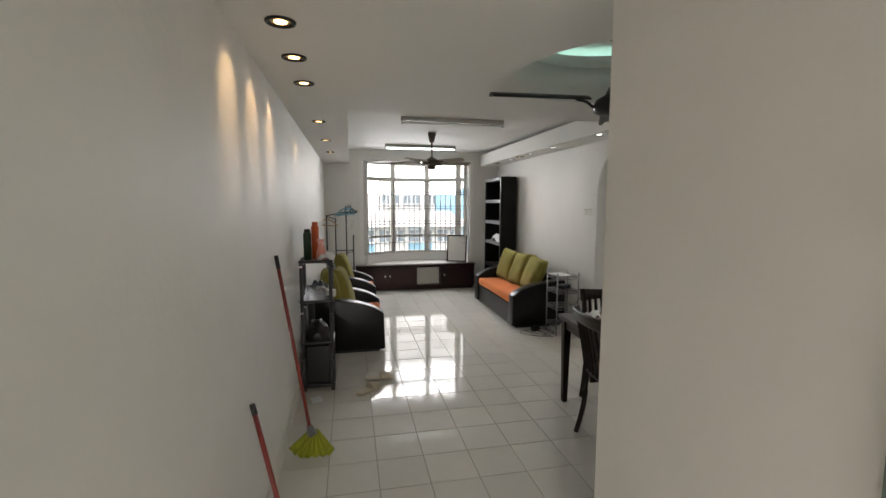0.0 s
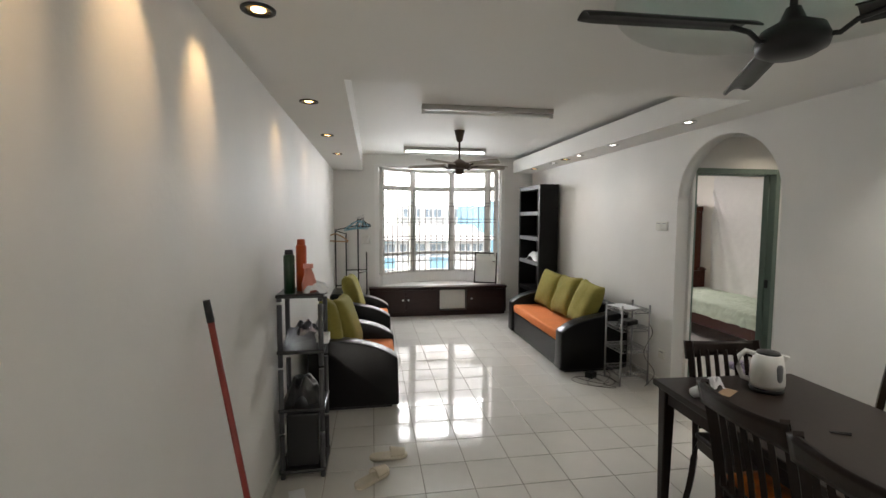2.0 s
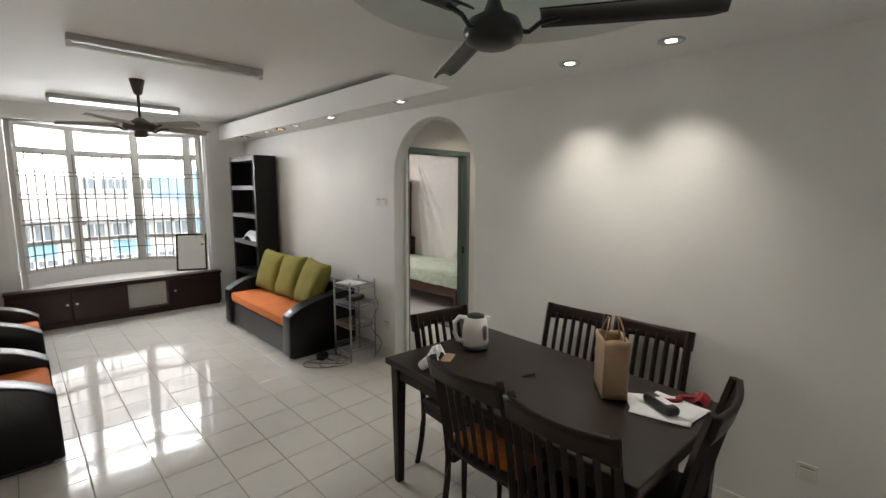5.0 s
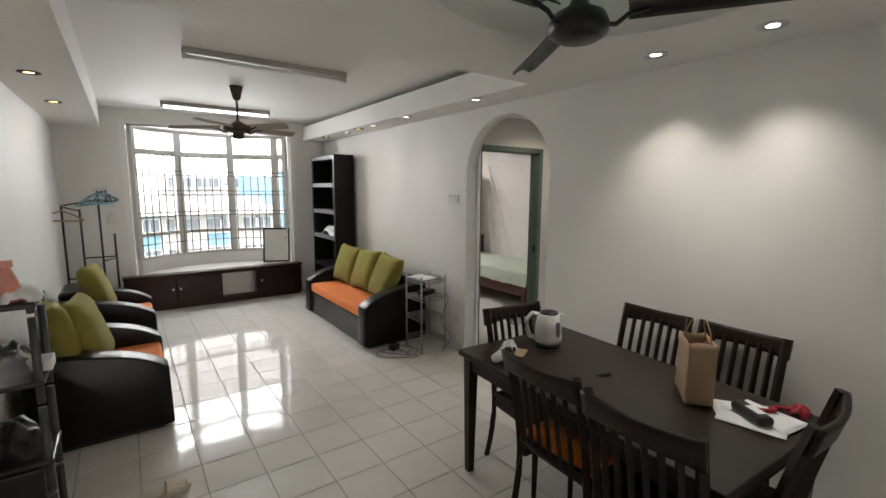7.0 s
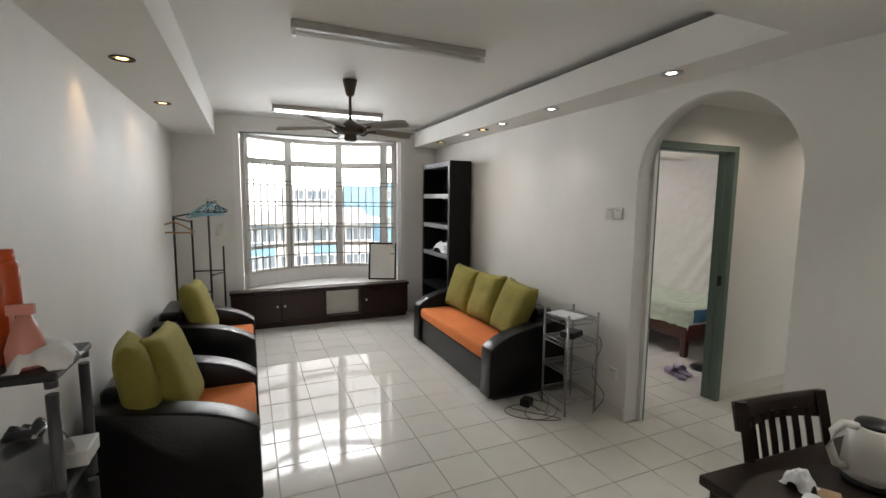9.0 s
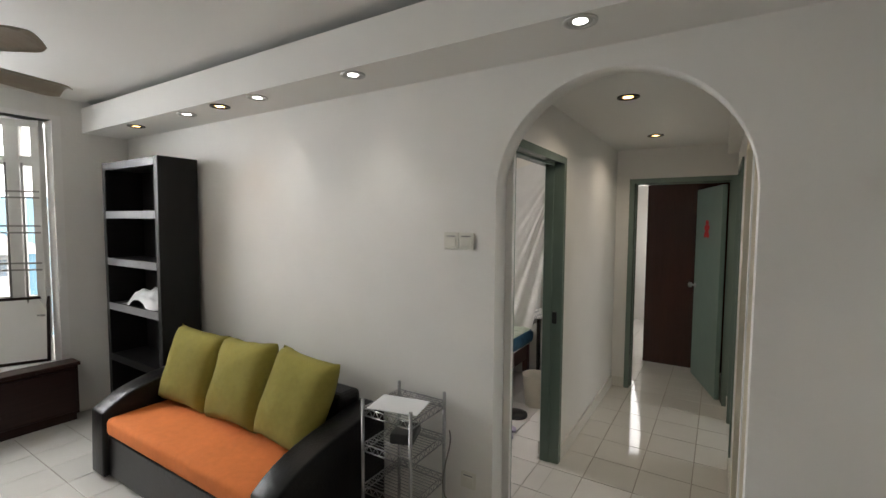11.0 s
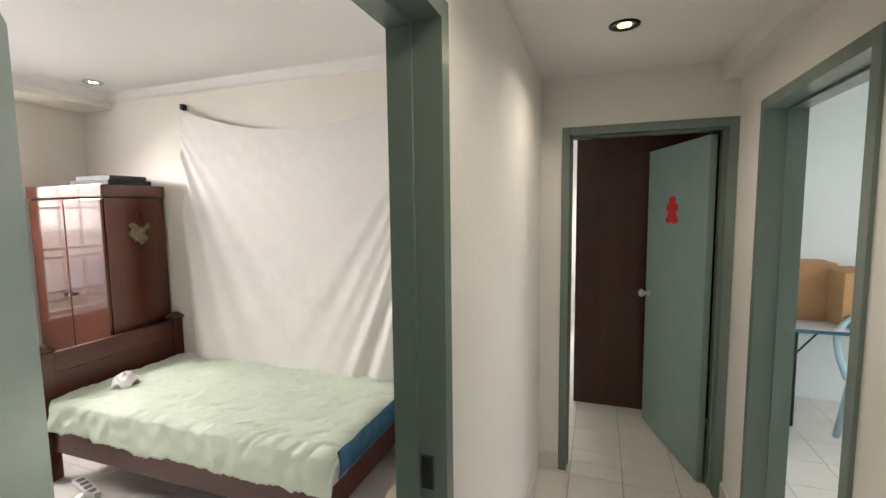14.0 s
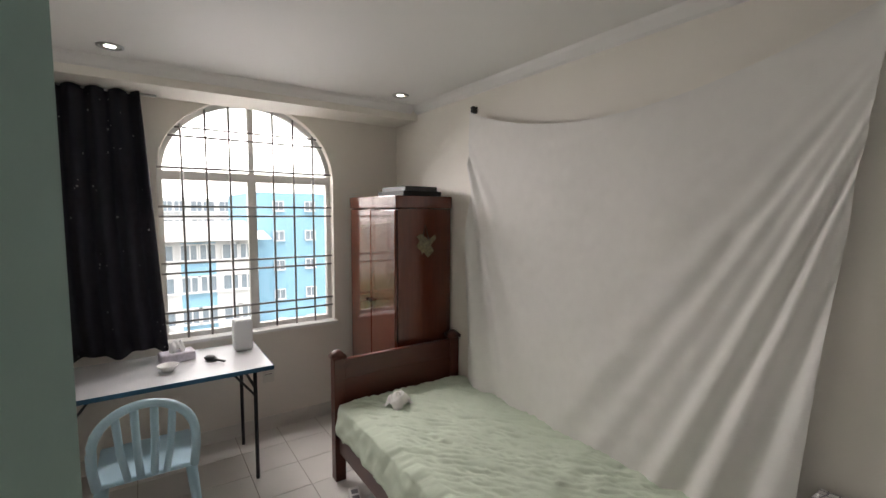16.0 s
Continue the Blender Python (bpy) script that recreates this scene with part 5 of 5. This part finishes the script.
wardrobe()
bg = thing("board_game_box", "flat dark printed box lying on the wardrobe", "box", pose(5.69, 9.0, 1.836))
part("lower_box", rbox(-0.16, -0.2, 0, 0.16, 0.2, 0.035, 0.003, 1), BLACKSHELF, bg)
part("box_lid", rbox(-0.14, -0.19, 0.036, 0.13, 0.17, 0.068, 0.003, 1), BLACKPLASTIC, bg)
orn = thing("wall_ornament", "dark lace ornament hanging on the wardrobe side", "ornament", pose(5.68, 8.748, 1.50))
part("cord", tube([(-0.03, 0, 0.02), (0, 0, 0.13), (0.03, 0, 0.02)], 0.003, 6), BLACKPLASTIC, orn)
part("lace", surface(10, 8, lambda u, v: Vector((0.15 * (u - 0.5) * (1 - 0.45 * v) + 0.015 * math.sin(9 * v), -0.004 - 0.006 * math.sin(14 * u), 0.045 - 0.13 * v + 0.02 * math.sin(7 * u))), 0.004), mat("lace_gold", (0.16, 0.12, 0.06), 0.6, scale=60, vary=0.8), orn)


def hung_sheet():
    ya, yb, za, zb = 8.49, 6.43, 2.40, 2.39

    def fn(u, v):
        y = ya + (yb + 0.17 * v ** 0.8 - ya) * u
        sag = 0.21 * math.sin(math.pi * min(1, u)) ** 0.8
        top = za + (zb - za) * u - sag
        z = top + (0.50 - top) * v
        # folds run down from both clips, fanning out
        ra = math.atan2(za - z, (ya - y) + 0.12)
        rb = math.atan2(zb - z, (y - yb) + 0.10)
        da = math.hypot(ya - y, za - z)
        db = math.hypot(y - yb, zb - z)
        f = 0.026 * math.sin(ra * 34) * math.exp(-((ra - 1.5) / 0.35) ** 2) * min(1, da * 2)
        f += (0.020 * (abs(math.sin(rb * 22 + 1.8 * math.sin(rb * 5))) ** 2 - 0.4) + 0.009 * math.sin(rb * 61 + 2 * math.sin(rb * 11))) * math.exp(-((rb - 1.33) / 0.33) ** 2) * min(1, db * 1.6)
        f += 0.008 * noise.noise(Vector((u * 5, v * 4, 2))) + 0.003 * noise.noise(Vector((u * 26, v * 20, 4)))
        return Vector((min(BX - 0.062 + f - 0.012 * v, BX - 0.006), y, z))
    ob = thing("hung_sheet", "pale cotton sheet hung from the wall as a backdrop", "sheet")
    part("cloth", surface(220, 110, fn), SHEET, ob)
    for y, z in ((8.49, 2.405), (6.43, 2.395)):
        part("clip", rbox(BX - 0.045, y - 0.014, z - 0.015, BX - 0.002, y + 0.014, z + 0.03, 0.005), BLACKPLASTIC, ob)


hung_sheet()
cal = thing("wall_calendar", "white paper calendar hanging on the bedroom wall", "calendar", pose(BX, 6.235, 1.51))
part("page", boxes((-0.012, -0.13, 0, -0.002, 0.13, 0.40)), PAPER, cal)
for i in range(3):
    part("print_line", boxes((-0.0135, -0.10, 0.30 - 0.03 * i, -0.0122, 0.10, 0.305 - 0.03 * i)), GREYPLASTIC, cal)
bin_ = thing("waste_bin", "cream plastic waste bin on the bedroom floor", "bin", pose(5.17, 6.36, 0))
part("bin_body", lathe([(0, 0), (0.09, 0), (0.12, 0.28), (0.125, 0.285), (0.118, 0.28), (0.088, 0.006), (0, 0.006)], 28), BINCREAM, bin_)
slipper("slipper", pose(4.60, 6.42, 0.012, 0, 0, 70), LILAC, "lilac fabric slipper on the bedroom floor")
slipper("slipper", pose(4.47, 6.40, 0.012, 0, 0, 80), LILAC, "lilac fabric slipper by the bedroom door")
ws = thing("weight_disc", "round black scale on the bedroom floor", "scale", pose(4.86, 6.42, 0))
part("disc", lathe([(0, 0), (0.10, 0), (0.10, 0.02), (0.09, 0.026), (0, 0.026)], 24), BLACKPLASTIC, ws)
CHECK = mat("checked_cotton", (0.74, 0.73, 0.70), 0.9, scale=30, vary=0.03, bump=0.1, bscale=300)
ct = CHECK.node_tree
cb = ct.nodes.new("ShaderNodeTexBrick")
cb.offset = 0.0
cb.inputs["Color1"].default_value = cb.inputs["Color2"].default_value = (0.76, 0.75, 0.72, 1)
cb.inputs["Mortar"].default_value = (0.30, 0.31, 0.33, 1)
cb.inputs["Scale"].default_value, cb.inputs["Mortar Size"].default_value = 1.0, 0.0022
cb.inputs["Brick Width"].default_value = cb.inputs["Row Height"].default_value = 0.024
cco = ct.nodes.new("ShaderNodeTexCoord")
cmp = ct.nodes.new("ShaderNodeMapping")
cmp.inputs["Rotation"].default_value = (0.6, 0.5, 0)
ct.links.new(cco.outputs["Object"], cmp.inputs[0])
ct.links.new(cmp.outputs[0], cb.inputs["Vector"])
ct.links.new(cb.outputs[0], ct.nodes["Principled BSDF"].inputs["Base Color"])
st = thing("side_table", "narrow side table under a checked white cloth", "table", pose(5.755, 6.36, 0))
for x in (-0.14, 0.11):
    for y in (-0.16, 0.13):
        part("leg", boxes((x, y, 0, x + 0.03, y + 0.03, 0.755)), DARKWOOD, st)
part("tabletop", rbox(-0.15, -0.17, 0.755, 0.15, 0.17, 0.775, 0.004), DARKWOOD, st)


def cloth_fn(u, v):
    x, y = 0.46 * (u - 0.5), 0.62 * (v - 0.5)
    dx, dy = max(0, abs(x) - 0.153), max(0, abs(y) - 0.173)
    drop = math.hypot(dx, dy) * 1.1
    k = noise.noise(Vector((u * 7, v * 7, 1)))
    return Vector(((abs(x) - dx * 0.85) * (1 if x > 0 else -1) if dx else x, (abs(y) - dy * 0.8) * (1 if y > 0 else -1) if dy else y, 0.006 - drop + 0.006 * k))


tagged(part("checked_cloth", surface(36, 44, cloth_fn, 0.003), CHECK, m=pose(5.755, 6.36, 0.778)), "white checked cloth draped over the side table", "cloth")
wf = thing("wall_fan", "small dark wall fan mounted by the ceiling", "fan", pose(BX - 0.06, 6.16, 2.36, 0, 0, 0))
part("mount", rbox(-0.03, -0.03, -0.06, 0.058, 0.03, 0.06, 0.006), GREYPLASTIC, wf)
part("fan_head", lathe([(0, 0), (0.05, 0), (0.06, 0.03), (0.045, 0.1), (0, 0.11)], 18), BLACKPLASTIC, wf, m=pose(-0.03, 0, 0, 0, -90, 0))
part("cage", tube([(-0.12, 0.13 * math.cos(a / 20 * 2 * math.pi), 0.13 * math.sin(a / 20 * 2 * math.pi)) for a in range(20)], 0.006, 6, True), BLACKPLASTIC, wf)


def folding_table(m, w, d, label):
    ob = thing("folding_table", label, "table", m)
    part("tabletop", rbox(-w, 0, 0.725, 0, d, 0.75, 0.004), DESKTOP, ob)
    part("edge_band", boxes((-w - 0.003, -0.003, 0.722, 0.003, 0.0, 0.748), (0.0005, 0, 0.722, 0.003, d, 0.748)), NAVYPRINT, ob)
    for x in (-0.10, -w + 0.10):
        for y in (0.06, d - 0.06):
            bm = bmesh.new()
            cyl(bm, (x, y, 0), (x, y, 0.724), 0.012, n=10)
            part("leg", bm, BLACKMETAL, ob)
        bm = bmesh.new()
        cyl(bm, (x, 0.06, 0.60), (x, d - 0.06, 0.60), 0.009, n=8)
        cyl(bm, (x, 0.06, 0.55), (x - 0.13 if x > -w / 2 else x + 0.13, 0.06, 0.722), 0.007, n=8)
        part("brace", bm, BLACKMETAL, ob)
    return ob


folding_table(pose(4.66, 8.93, 0), 1.15, 0.62, "white-topped folding table with black legs under the window")


def plastic_chair(m, label):
    """Faces +y; the back stands at y = 0."""
    ob = thing("plastic_chair", label, "chair", m)
    part("seat", rbox(-0.21, 0.02, 0.42, 0.21, 0.43, 0.445, 0.012, 3), BLUEPLASTIC, ob)
    for s in (-1, 1):
        for y, dy in ((0.05, -0.05), (0.40, 0.04)):
            bm = bmesh.new()
            cyl(bm, (s * 0.225, y + dy, 0), (s * 0.185, y, 0.425), 0.02, 0.028, 6)
            part("leg", bm, BLUEPLASTIC, ob)
    arch = [(0.20 * math.cos(a), -0.10 - 0.02 * math.sin(a), 0.66 + 0.19 * math.sin(a)) for a in [math.pi * i / 16 for i in range(17)]]
    part("back_frame", tube([(0.20, 0.03, 0.43), (0.205, -0.05, 0.56)] + arch + [(-0.205, -0.05, 0.56), (-0.20, 0.03, 0.43)], 0.021, 8), BLUEPLASTIC, ob)
    for x in (-0.10, -0.035, 0.035, 0.10):
        part("back_slat", tube([(x * 0.8, 0.02, 0.44), (x, -0.06, 0.62), (x * 1.1, -0.115, 0.84 - 2.2 * x * x)], 0.017, 6), BLUEPLASTIC, ob)
    return ob


plastic_chair(pose(3.98, 8.55, 0, 0, 0, 0), "pale blue plastic chair tucked under the folding table")
tagged(part("tissue_roll_pack", rbox(-0.06, -0.06, 0, 0.06, 0.06, 0.22, 0.02, 3), PAPER, m=pose(4.56, 9.38, 0.751)), "tall white tissue roll on the folding table", "tissue roll")
tb = thing("tissue_box", "tissue packet with a tissue pulled out", "tissue box", pose(4.16, 9.36, 0.751, 0, 0, 8))
part("packet", rbox(-0.1, -0.06, 0, 0.1, 0.06, 0.06, 0.012, 3), mat("lilac_print", (0.60, 0.56, 0.64), 0.5, scale=60, vary=0.25), tb)
part("tissue", crumple(0.09, 0.07, 0.07, 51), PAPER, tb, m=pose(0, 0, 0.055))
bw = thing("bowl", "small white bowl on the folding table", "bowl", pose(4.10, 9.16, 0.751))
part("bowl_wall", lathe([(0, 0), (0.025, 0), (0.06, 0.04), (0.057, 0.04), (0.022, 0.006), (0, 0.006)], 22), WHITEPLASTIC, bw)
br = thing("hair_brush", "black hair brush lying on the folding table", "brush", pose(4.34, 9.25, 0.751, 0, 0, -60))
part("brush_head", lathe([(0, 0), (0.028, 0.004), (0.032, 0.016), (0.02, 0.028), (0, 0.03)], 16), BLACKPLASTIC, br, m=Matrix.Diagonal((1.5, 1, 1, 1)))
part("brush_handle", rbox(0.035, -0.008, 0.006, 0.14, 0.008, 0.02, 0.005), BLACKPLASTIC, br)


def curtain():
    def fn(u, v):
        x = 3.50 + (0.53 + 0.06 * v) * u
        return Vector((x + 0.03 * v * u, 9.49 + 0.035 * math.sin(u * 30 + 0.6 * math.sin(3 * v)) + 0.01 * v, 2.46 - (1.66 + 0.02 * math.sin(u * 14)) * v))
    ob = thing("curtain", "navy curtain printed with small silver stars", "curtain")
    part("cloth", surface(70, 20, fn, 0.004), CURTAIN, ob)
    bm = bmesh.new()
    cyl(bm, (3.48, 9.52, 2.455), (4.12, 9.52, 2.455), 0.008, n=8)
    part("curtain_rail", bm, STEEL, ob)
    bm = bmesh.new()
    random.seed(12)
    for _ in range(46):
        u, v = random.random(), random.random()
        p = fn(u, v) + Vector((0, -0.008, 0))
        r = random.choice((0.003, 0.003, 0.004, 0.006))
        bx(bm, p.x - r, p.y - 0.002, p.z - r, p.x + r, p.y, p.z + r)
    part("star_print", bm, GREYPLASTIC, ob)


curtain()
ps = thing("power_strip", "white extension socket lying on the bedroom floor", "power strip", pose(4.98, 8.38, 0.0, 0, 0, 75))
part("strip_body", rbox(-0.14, -0.03, 0, 0.14, 0.03, 0.035, 0.006), WHITEPLASTIC, ps)
for i in range(4):
    part("outlet", rbox(-0.115 + 0.06 * i, -0.02, 0.035, -0.075 + 0.06 * i, 0.02, 0.038, 0.001, 1), GREYPLASTIC, ps)
switch(pose(4.78, BY, 0.42), 1, "cream wall socket under the bedroom window")

# ---- side rooms ----
folding_table(pose(7.74, 4.22, 0, 0, 0, -90) @ pose(0, -0.62, 0) @ pose(1.2, 0.0, 0), 1.25, 0.6, "work table carrying cardboard boxes")


def carton(x, y, z, w, d, h, a, printed):
    ob = thing("cardboard_box", "closed brown cardboard box on the work table" if printed else "plain brown cardboard box", "box", pose(x, y, z, 0, 0, a), "cardboard boxes")
    part("carton", rbox(-w / 2, -d / 2, 0, w / 2, d / 2, h, 0.004, 1), CARD, ob)
    if printed:
        for i in range(3):
            part("print_line", boxes((-w / 2 - 0.002, -d * 0.28, h * 0.34 - 0.022 * i, -w / 2 - 0.0005, d * (0.2 - 0.05 * i), h * 0.34 - 0.022 * i + 0.008)), BEDWOOD, ob)
    return ob


carton(7.45, 3.66, 0.751, 0.38, 0.48, 0.40, 4, True)
carton(7.60, 4.04, 0.751, 0.30, 0.40, 0.44, -3, False)
plastic_chair(pose(7.12, 3.72, 0, 0, 0, 100), "pale blue plastic chair beside the work table")

# bathroom
mr = thing("bathroom_mirror", "black-framed mirror with a small shelf on blue tiles", "mirror", pose(4.692, 4.03, 1.335, 0, 0, -90))
for a in ((-0.27, 0, 0.27, 0.032), (-0.27, 0.463, 0.27, 0.495), (-0.27, 0.033, -0.238, 0.462), (0.238, 0.033, 0.27, 0.462)):
    part("frame", boxes((a[0], -0.02, a[1], a[2], 0, a[3])), BLACKPLASTIC, mr)
part("mirror_glass", boxes((-0.238, -0.008, 0.032, 0.238, -0.004, 0.463)), MIRROR, mr)
tr = thing("towel_rail", "white towel rail on the tiled bathroom wall", "towel rail", pose(3.436, 3.75, 1.62))
for z in (0, -0.16):
    part("bar", cyl(bmesh.new(), (0.06, -0.2, z), (0.06, 0.2, z), 0.009, n=10), WHITEPLASTIC, tr)
for y in (-0.17, 0.17):
    part("bracket", rbox(0.0, y - 0.012, -0.18, 0.065, y + 0.012, 0.02, 0.004), WHITEPLASTIC, tr)
bs = thing("washbasin", "white ceramic wall-hung washbasin", "basin", pose(4.452, 3.93, 0.675))


def bowl_fn(u, v):
    a = 2 * math.pi * u
    k = [(0.10, -0.12), (0.17, -0.06), (0.22, 0.04), (0.245, 0.14), (0.25, 0.16), (0.235, 0.165), (0.20, 0.10), (0.13, 0.06), (0.0, 0.045)]
    i = min(int(v * 8), 7)
    f = v * 8 - i
    r = k[i][0] + (k[i + 1][0] - k[i][0]) * f
    z = k[i][1] + (k[i + 1][1] - k[i][1]) * f
    ca, sa = math.cos(a), math.sin(a)
    q = (abs(ca) ** 3.4 + abs(sa) ** 3.4) ** (-1 / 3.4)
    front = 1.0 - 0.16 * max(0.0, -ca) * abs(sa)
    return Vector((r * 0.94 * ca * q * front, r * 1.34 * sa * q * front, z))


part("bowl", surface(40, 24, bowl_fn), CERAMIC, bs)
part("pedestal_pipe", cyl(bmesh.new(), (0, 0, -0.5), (0, 0, -0.1), 0.03, 0.04, 14), BLACKPLASTIC, bs)
part("tap", tube([(0.19, 0, 0.155), (0.19, 0, 0.20), (0.15, 0, 0.215), (0.11, 0, 0.20)], 0.014, 8), STEEL, bs)
part("tap_lever", rbox(0.16, -0.012, 0.215, 0.215, 0.012, 0.232, 0.005), STEEL, bs)
part("overflow", boxes((0.158, -0.03, 0.105, 0.17, 0.03, 0.118)), BLACKPLASTIC, bs)
fd = thing("folding_bathroom_door", "grey plastic folding door pushed open", "door", pose(4.13, 4.70, 0.01))
for i in range(4):
    part("leaf", rbox(0.0, -0.11, 0, 0.016, -0.002, 2.045, 0.006, 2), DESKTOP, fd, m=pose(0.062 + 0.024 * i, 0, 0))

# wall tiles round the basin
bt = bpy.data.objects["wall_bath_east"]
tm = mesh_of("tile", rbox(-0.006, 0.0008, 0.0008, 0, 0.1992, 0.2492, 0.0008, 1), BATH_TILE)
for i in range(9):
    for j in range(9):
        o = new("tile", tm)
        o.parent, o.location = bt, (4.70, 2.93 + 0.2 * i, 0.25 * j)

# ---- outside ----
struct("ground", boxes((-400, -200, -22.2, 600, 900, -22)), GROUND, "distant ground far below the flat", "ground")


def block(x, y, z0, z1, w, d, wall, accent, label, storeys, bays, roof, size=1.0):
    ob = thing("apartment_building", label, "building", pose(x, y, 0))
    part("wall", boxes((-w / 2, 0, z0, w / 2, d, z1)), wall, ob)
    if roof:
        part("roof", prism([(-1.2, z1 - 0.2), (d / 2, z1 + roof), (d + 1.2, z1 - 0.2)], -w / 2 - 1, w / 2 + 1, "x"), ROOF, ob)
    sh = (z1 - z0) / storeys
    win = mesh_of("window", boxes((-0.8, -0.10, -0.75, 0.8, -0.02, 0.75)), BLDG_GLASS)
    frm = mesh_of("window_frame", boxes((-0.95, -0.16, -0.9, -0.8, 0, 0.9), (0.8, -0.16, -0.9, 0.95, 0, 0.9), (-0.8, -0.16, 0.75, 0.8, 0, 0.9), (-0.95, -0.3, -0.95, 0.95, 0, -0.75),
                                        (-0.06, -0.16, -0.75, 0.06, -0.02, 0.75)), BLDG_WHITE)
    for b in range(bays):
        bxp = -w / 2 + w * (b + 0.5) / bays
        if accent and b % 2 == 0:
            part("accent_strip", boxes((bxp - w / bays * 0.42, -0.06, z0, bxp + w / bays * 0.42, -0.005, z1 - 0.4)), accent, ob)
        for s in range(storeys):
            z = z0 + sh * (s + 0.55)
            if z < -16:
                continue
            for dx in (-w / bays * 0.2, w / bays * 0.2):
                o = new("window", win)
                o.parent, o.location, o.scale = ob, (bxp + dx, -0.05, z), (size, 1, size)
                o2 = new("window_frame", frm)
                o2.parent = o
    return ob


block(6.2, 48, -22, -0.6, 12.4, 12, BLDG_WHITE, BLDG_BLUE, "white and blue apartment block with a pale roof", 8, 4, 1.3, 0.8)
block(20, 50, -22, 3.4, 15, 14, BLDG_BLUE, None, "tall blue apartment tower", 9, 2, 0, 0.55)
block(-52, 92, -22, -6.5, 16, 12, BLDG_WHITE, BLDG_BLUE, "white and blue apartment block further off", 5, 3, 2.5)
block(16, 86, -22, 3.6, 20, 12, BLDG_WHITE, None, "long white apartment block behind the roofs", 9, 5, 0)
block(-6, 120, -22, -9.0, 30, 14, BLDG_WHITE, None, "low white building beyond the trees", 4, 8, 2.0)
random.seed(21)
bm = bmesh.new()
for k in range(150):
    c = Vector((random.uniform(-60, 14), random.uniform(64, 112), random.uniform(-19, -13.5)))
    n0 = len(bm.verts)
    bmesh.ops.create_icosphere(bm, subdivisions=2, radius=random.uniform(1.6, 3.6), matrix=Matrix.Translation(c))
    bm.verts.ensure_lookup_table()
    for v in bm.verts[n0:]:
        v.co += (v.co - c) * 0.45 * noise.noise(v.co * 0.9)
tagged(part("far_trees", bm, LEAF), "dense green tree crowns far below the flat", "trees", kind="stuff")


# ---- tiles, one by one near the walk ----
PITCH, TX, TY = 0.305, 0.56, 5.38
random.seed(7)


def tile_mesh(w, d):
    bm = bmesh.new()
    b = 0.0025
    lo = [bm.verts.new(p) for p in ((0, 0, -0.004), (w, 0, -0.004), (w, d, -0.004), (0, d, -0.004))]
    mid = [bm.verts.new(p) for p in ((0, 0, -0.0015), (w, 0, -0.0015), (w, d, -0.0015), (0, d, -0.0015))]
    hi = [bm.verts.new(p) for p in ((b, b, 0), (w - b, b, 0), (w - b, d - b, 0), (b, d - b, 0))]
    for r, q in ((lo, mid), (mid, hi)):
        for i in range(4):
            bm.faces.new((r[i], r[(i + 1) % 4], q[(i + 1) % 4], q[i]))
    bm.faces.new(hi)
    return mesh_of("tile", bm, TILE)


TILES = {}
rest = bmesh.new()
count = 0
GAP = 0.0022
zones = ((XL, XR, -0.9, YN, "living"), (XR, HE + 0.12, HS, HN, "hall"), (3.42, BX, 6.02, BY, "bedroom"), (3.47, 4.285, HN, 6.02, "sill"), (HE + 0.12, 9.6, 4.73, 6.25, "end"), (4.82, 7.78, 1.72, 4.61, "study"),
         (4.88, 5.66, 4.61, HS, "sill"), (3.42, 4.7, 2.72, 4.73, "bath"))
for x0, x1, y0, y1, zone in zones:
    for i in range(math.floor((x0 - TX) / PITCH), math.ceil((x1 - TX) / PITCH)):
        for j in range(math.floor((y0 - TY) / PITCH), math.ceil((y1 - TY) / PITCH)):
            a, b = max(x0, TX + i * PITCH + GAP), min(x1, TX + (i + 1) * PITCH - GAP)
            c, d = max(y0, TY + j * PITCH + GAP), min(y1, TY + (j + 1) * PITCH - GAP)
            if b - a < 0.012 or d - c < 0.012:
                continue
            near = (zone == "living" and 2.7 < c < 9.0) or (zone == "hall" and count < 296)
            if near and count < 298:
                key = (round(b - a, 3), round(d - c, 3))
                if key not in TILES:
                    TILES[key] = tile_mesh(b - a, d - c)
                o = new("tile", TILES[key])
                o.parent = fl
                o.matrix_basis = pose(a, c, random.uniform(-0.0002, 0.0002), random.uniform(-0.05, 0.05), random.uniform(-0.05, 0.05), 0)
                count += 1
            else:
                bx(rest, a, c, -0.004, b, d, 0.0)
tagged(part("tile_field", rest, TILE, fl), kind="stuff")
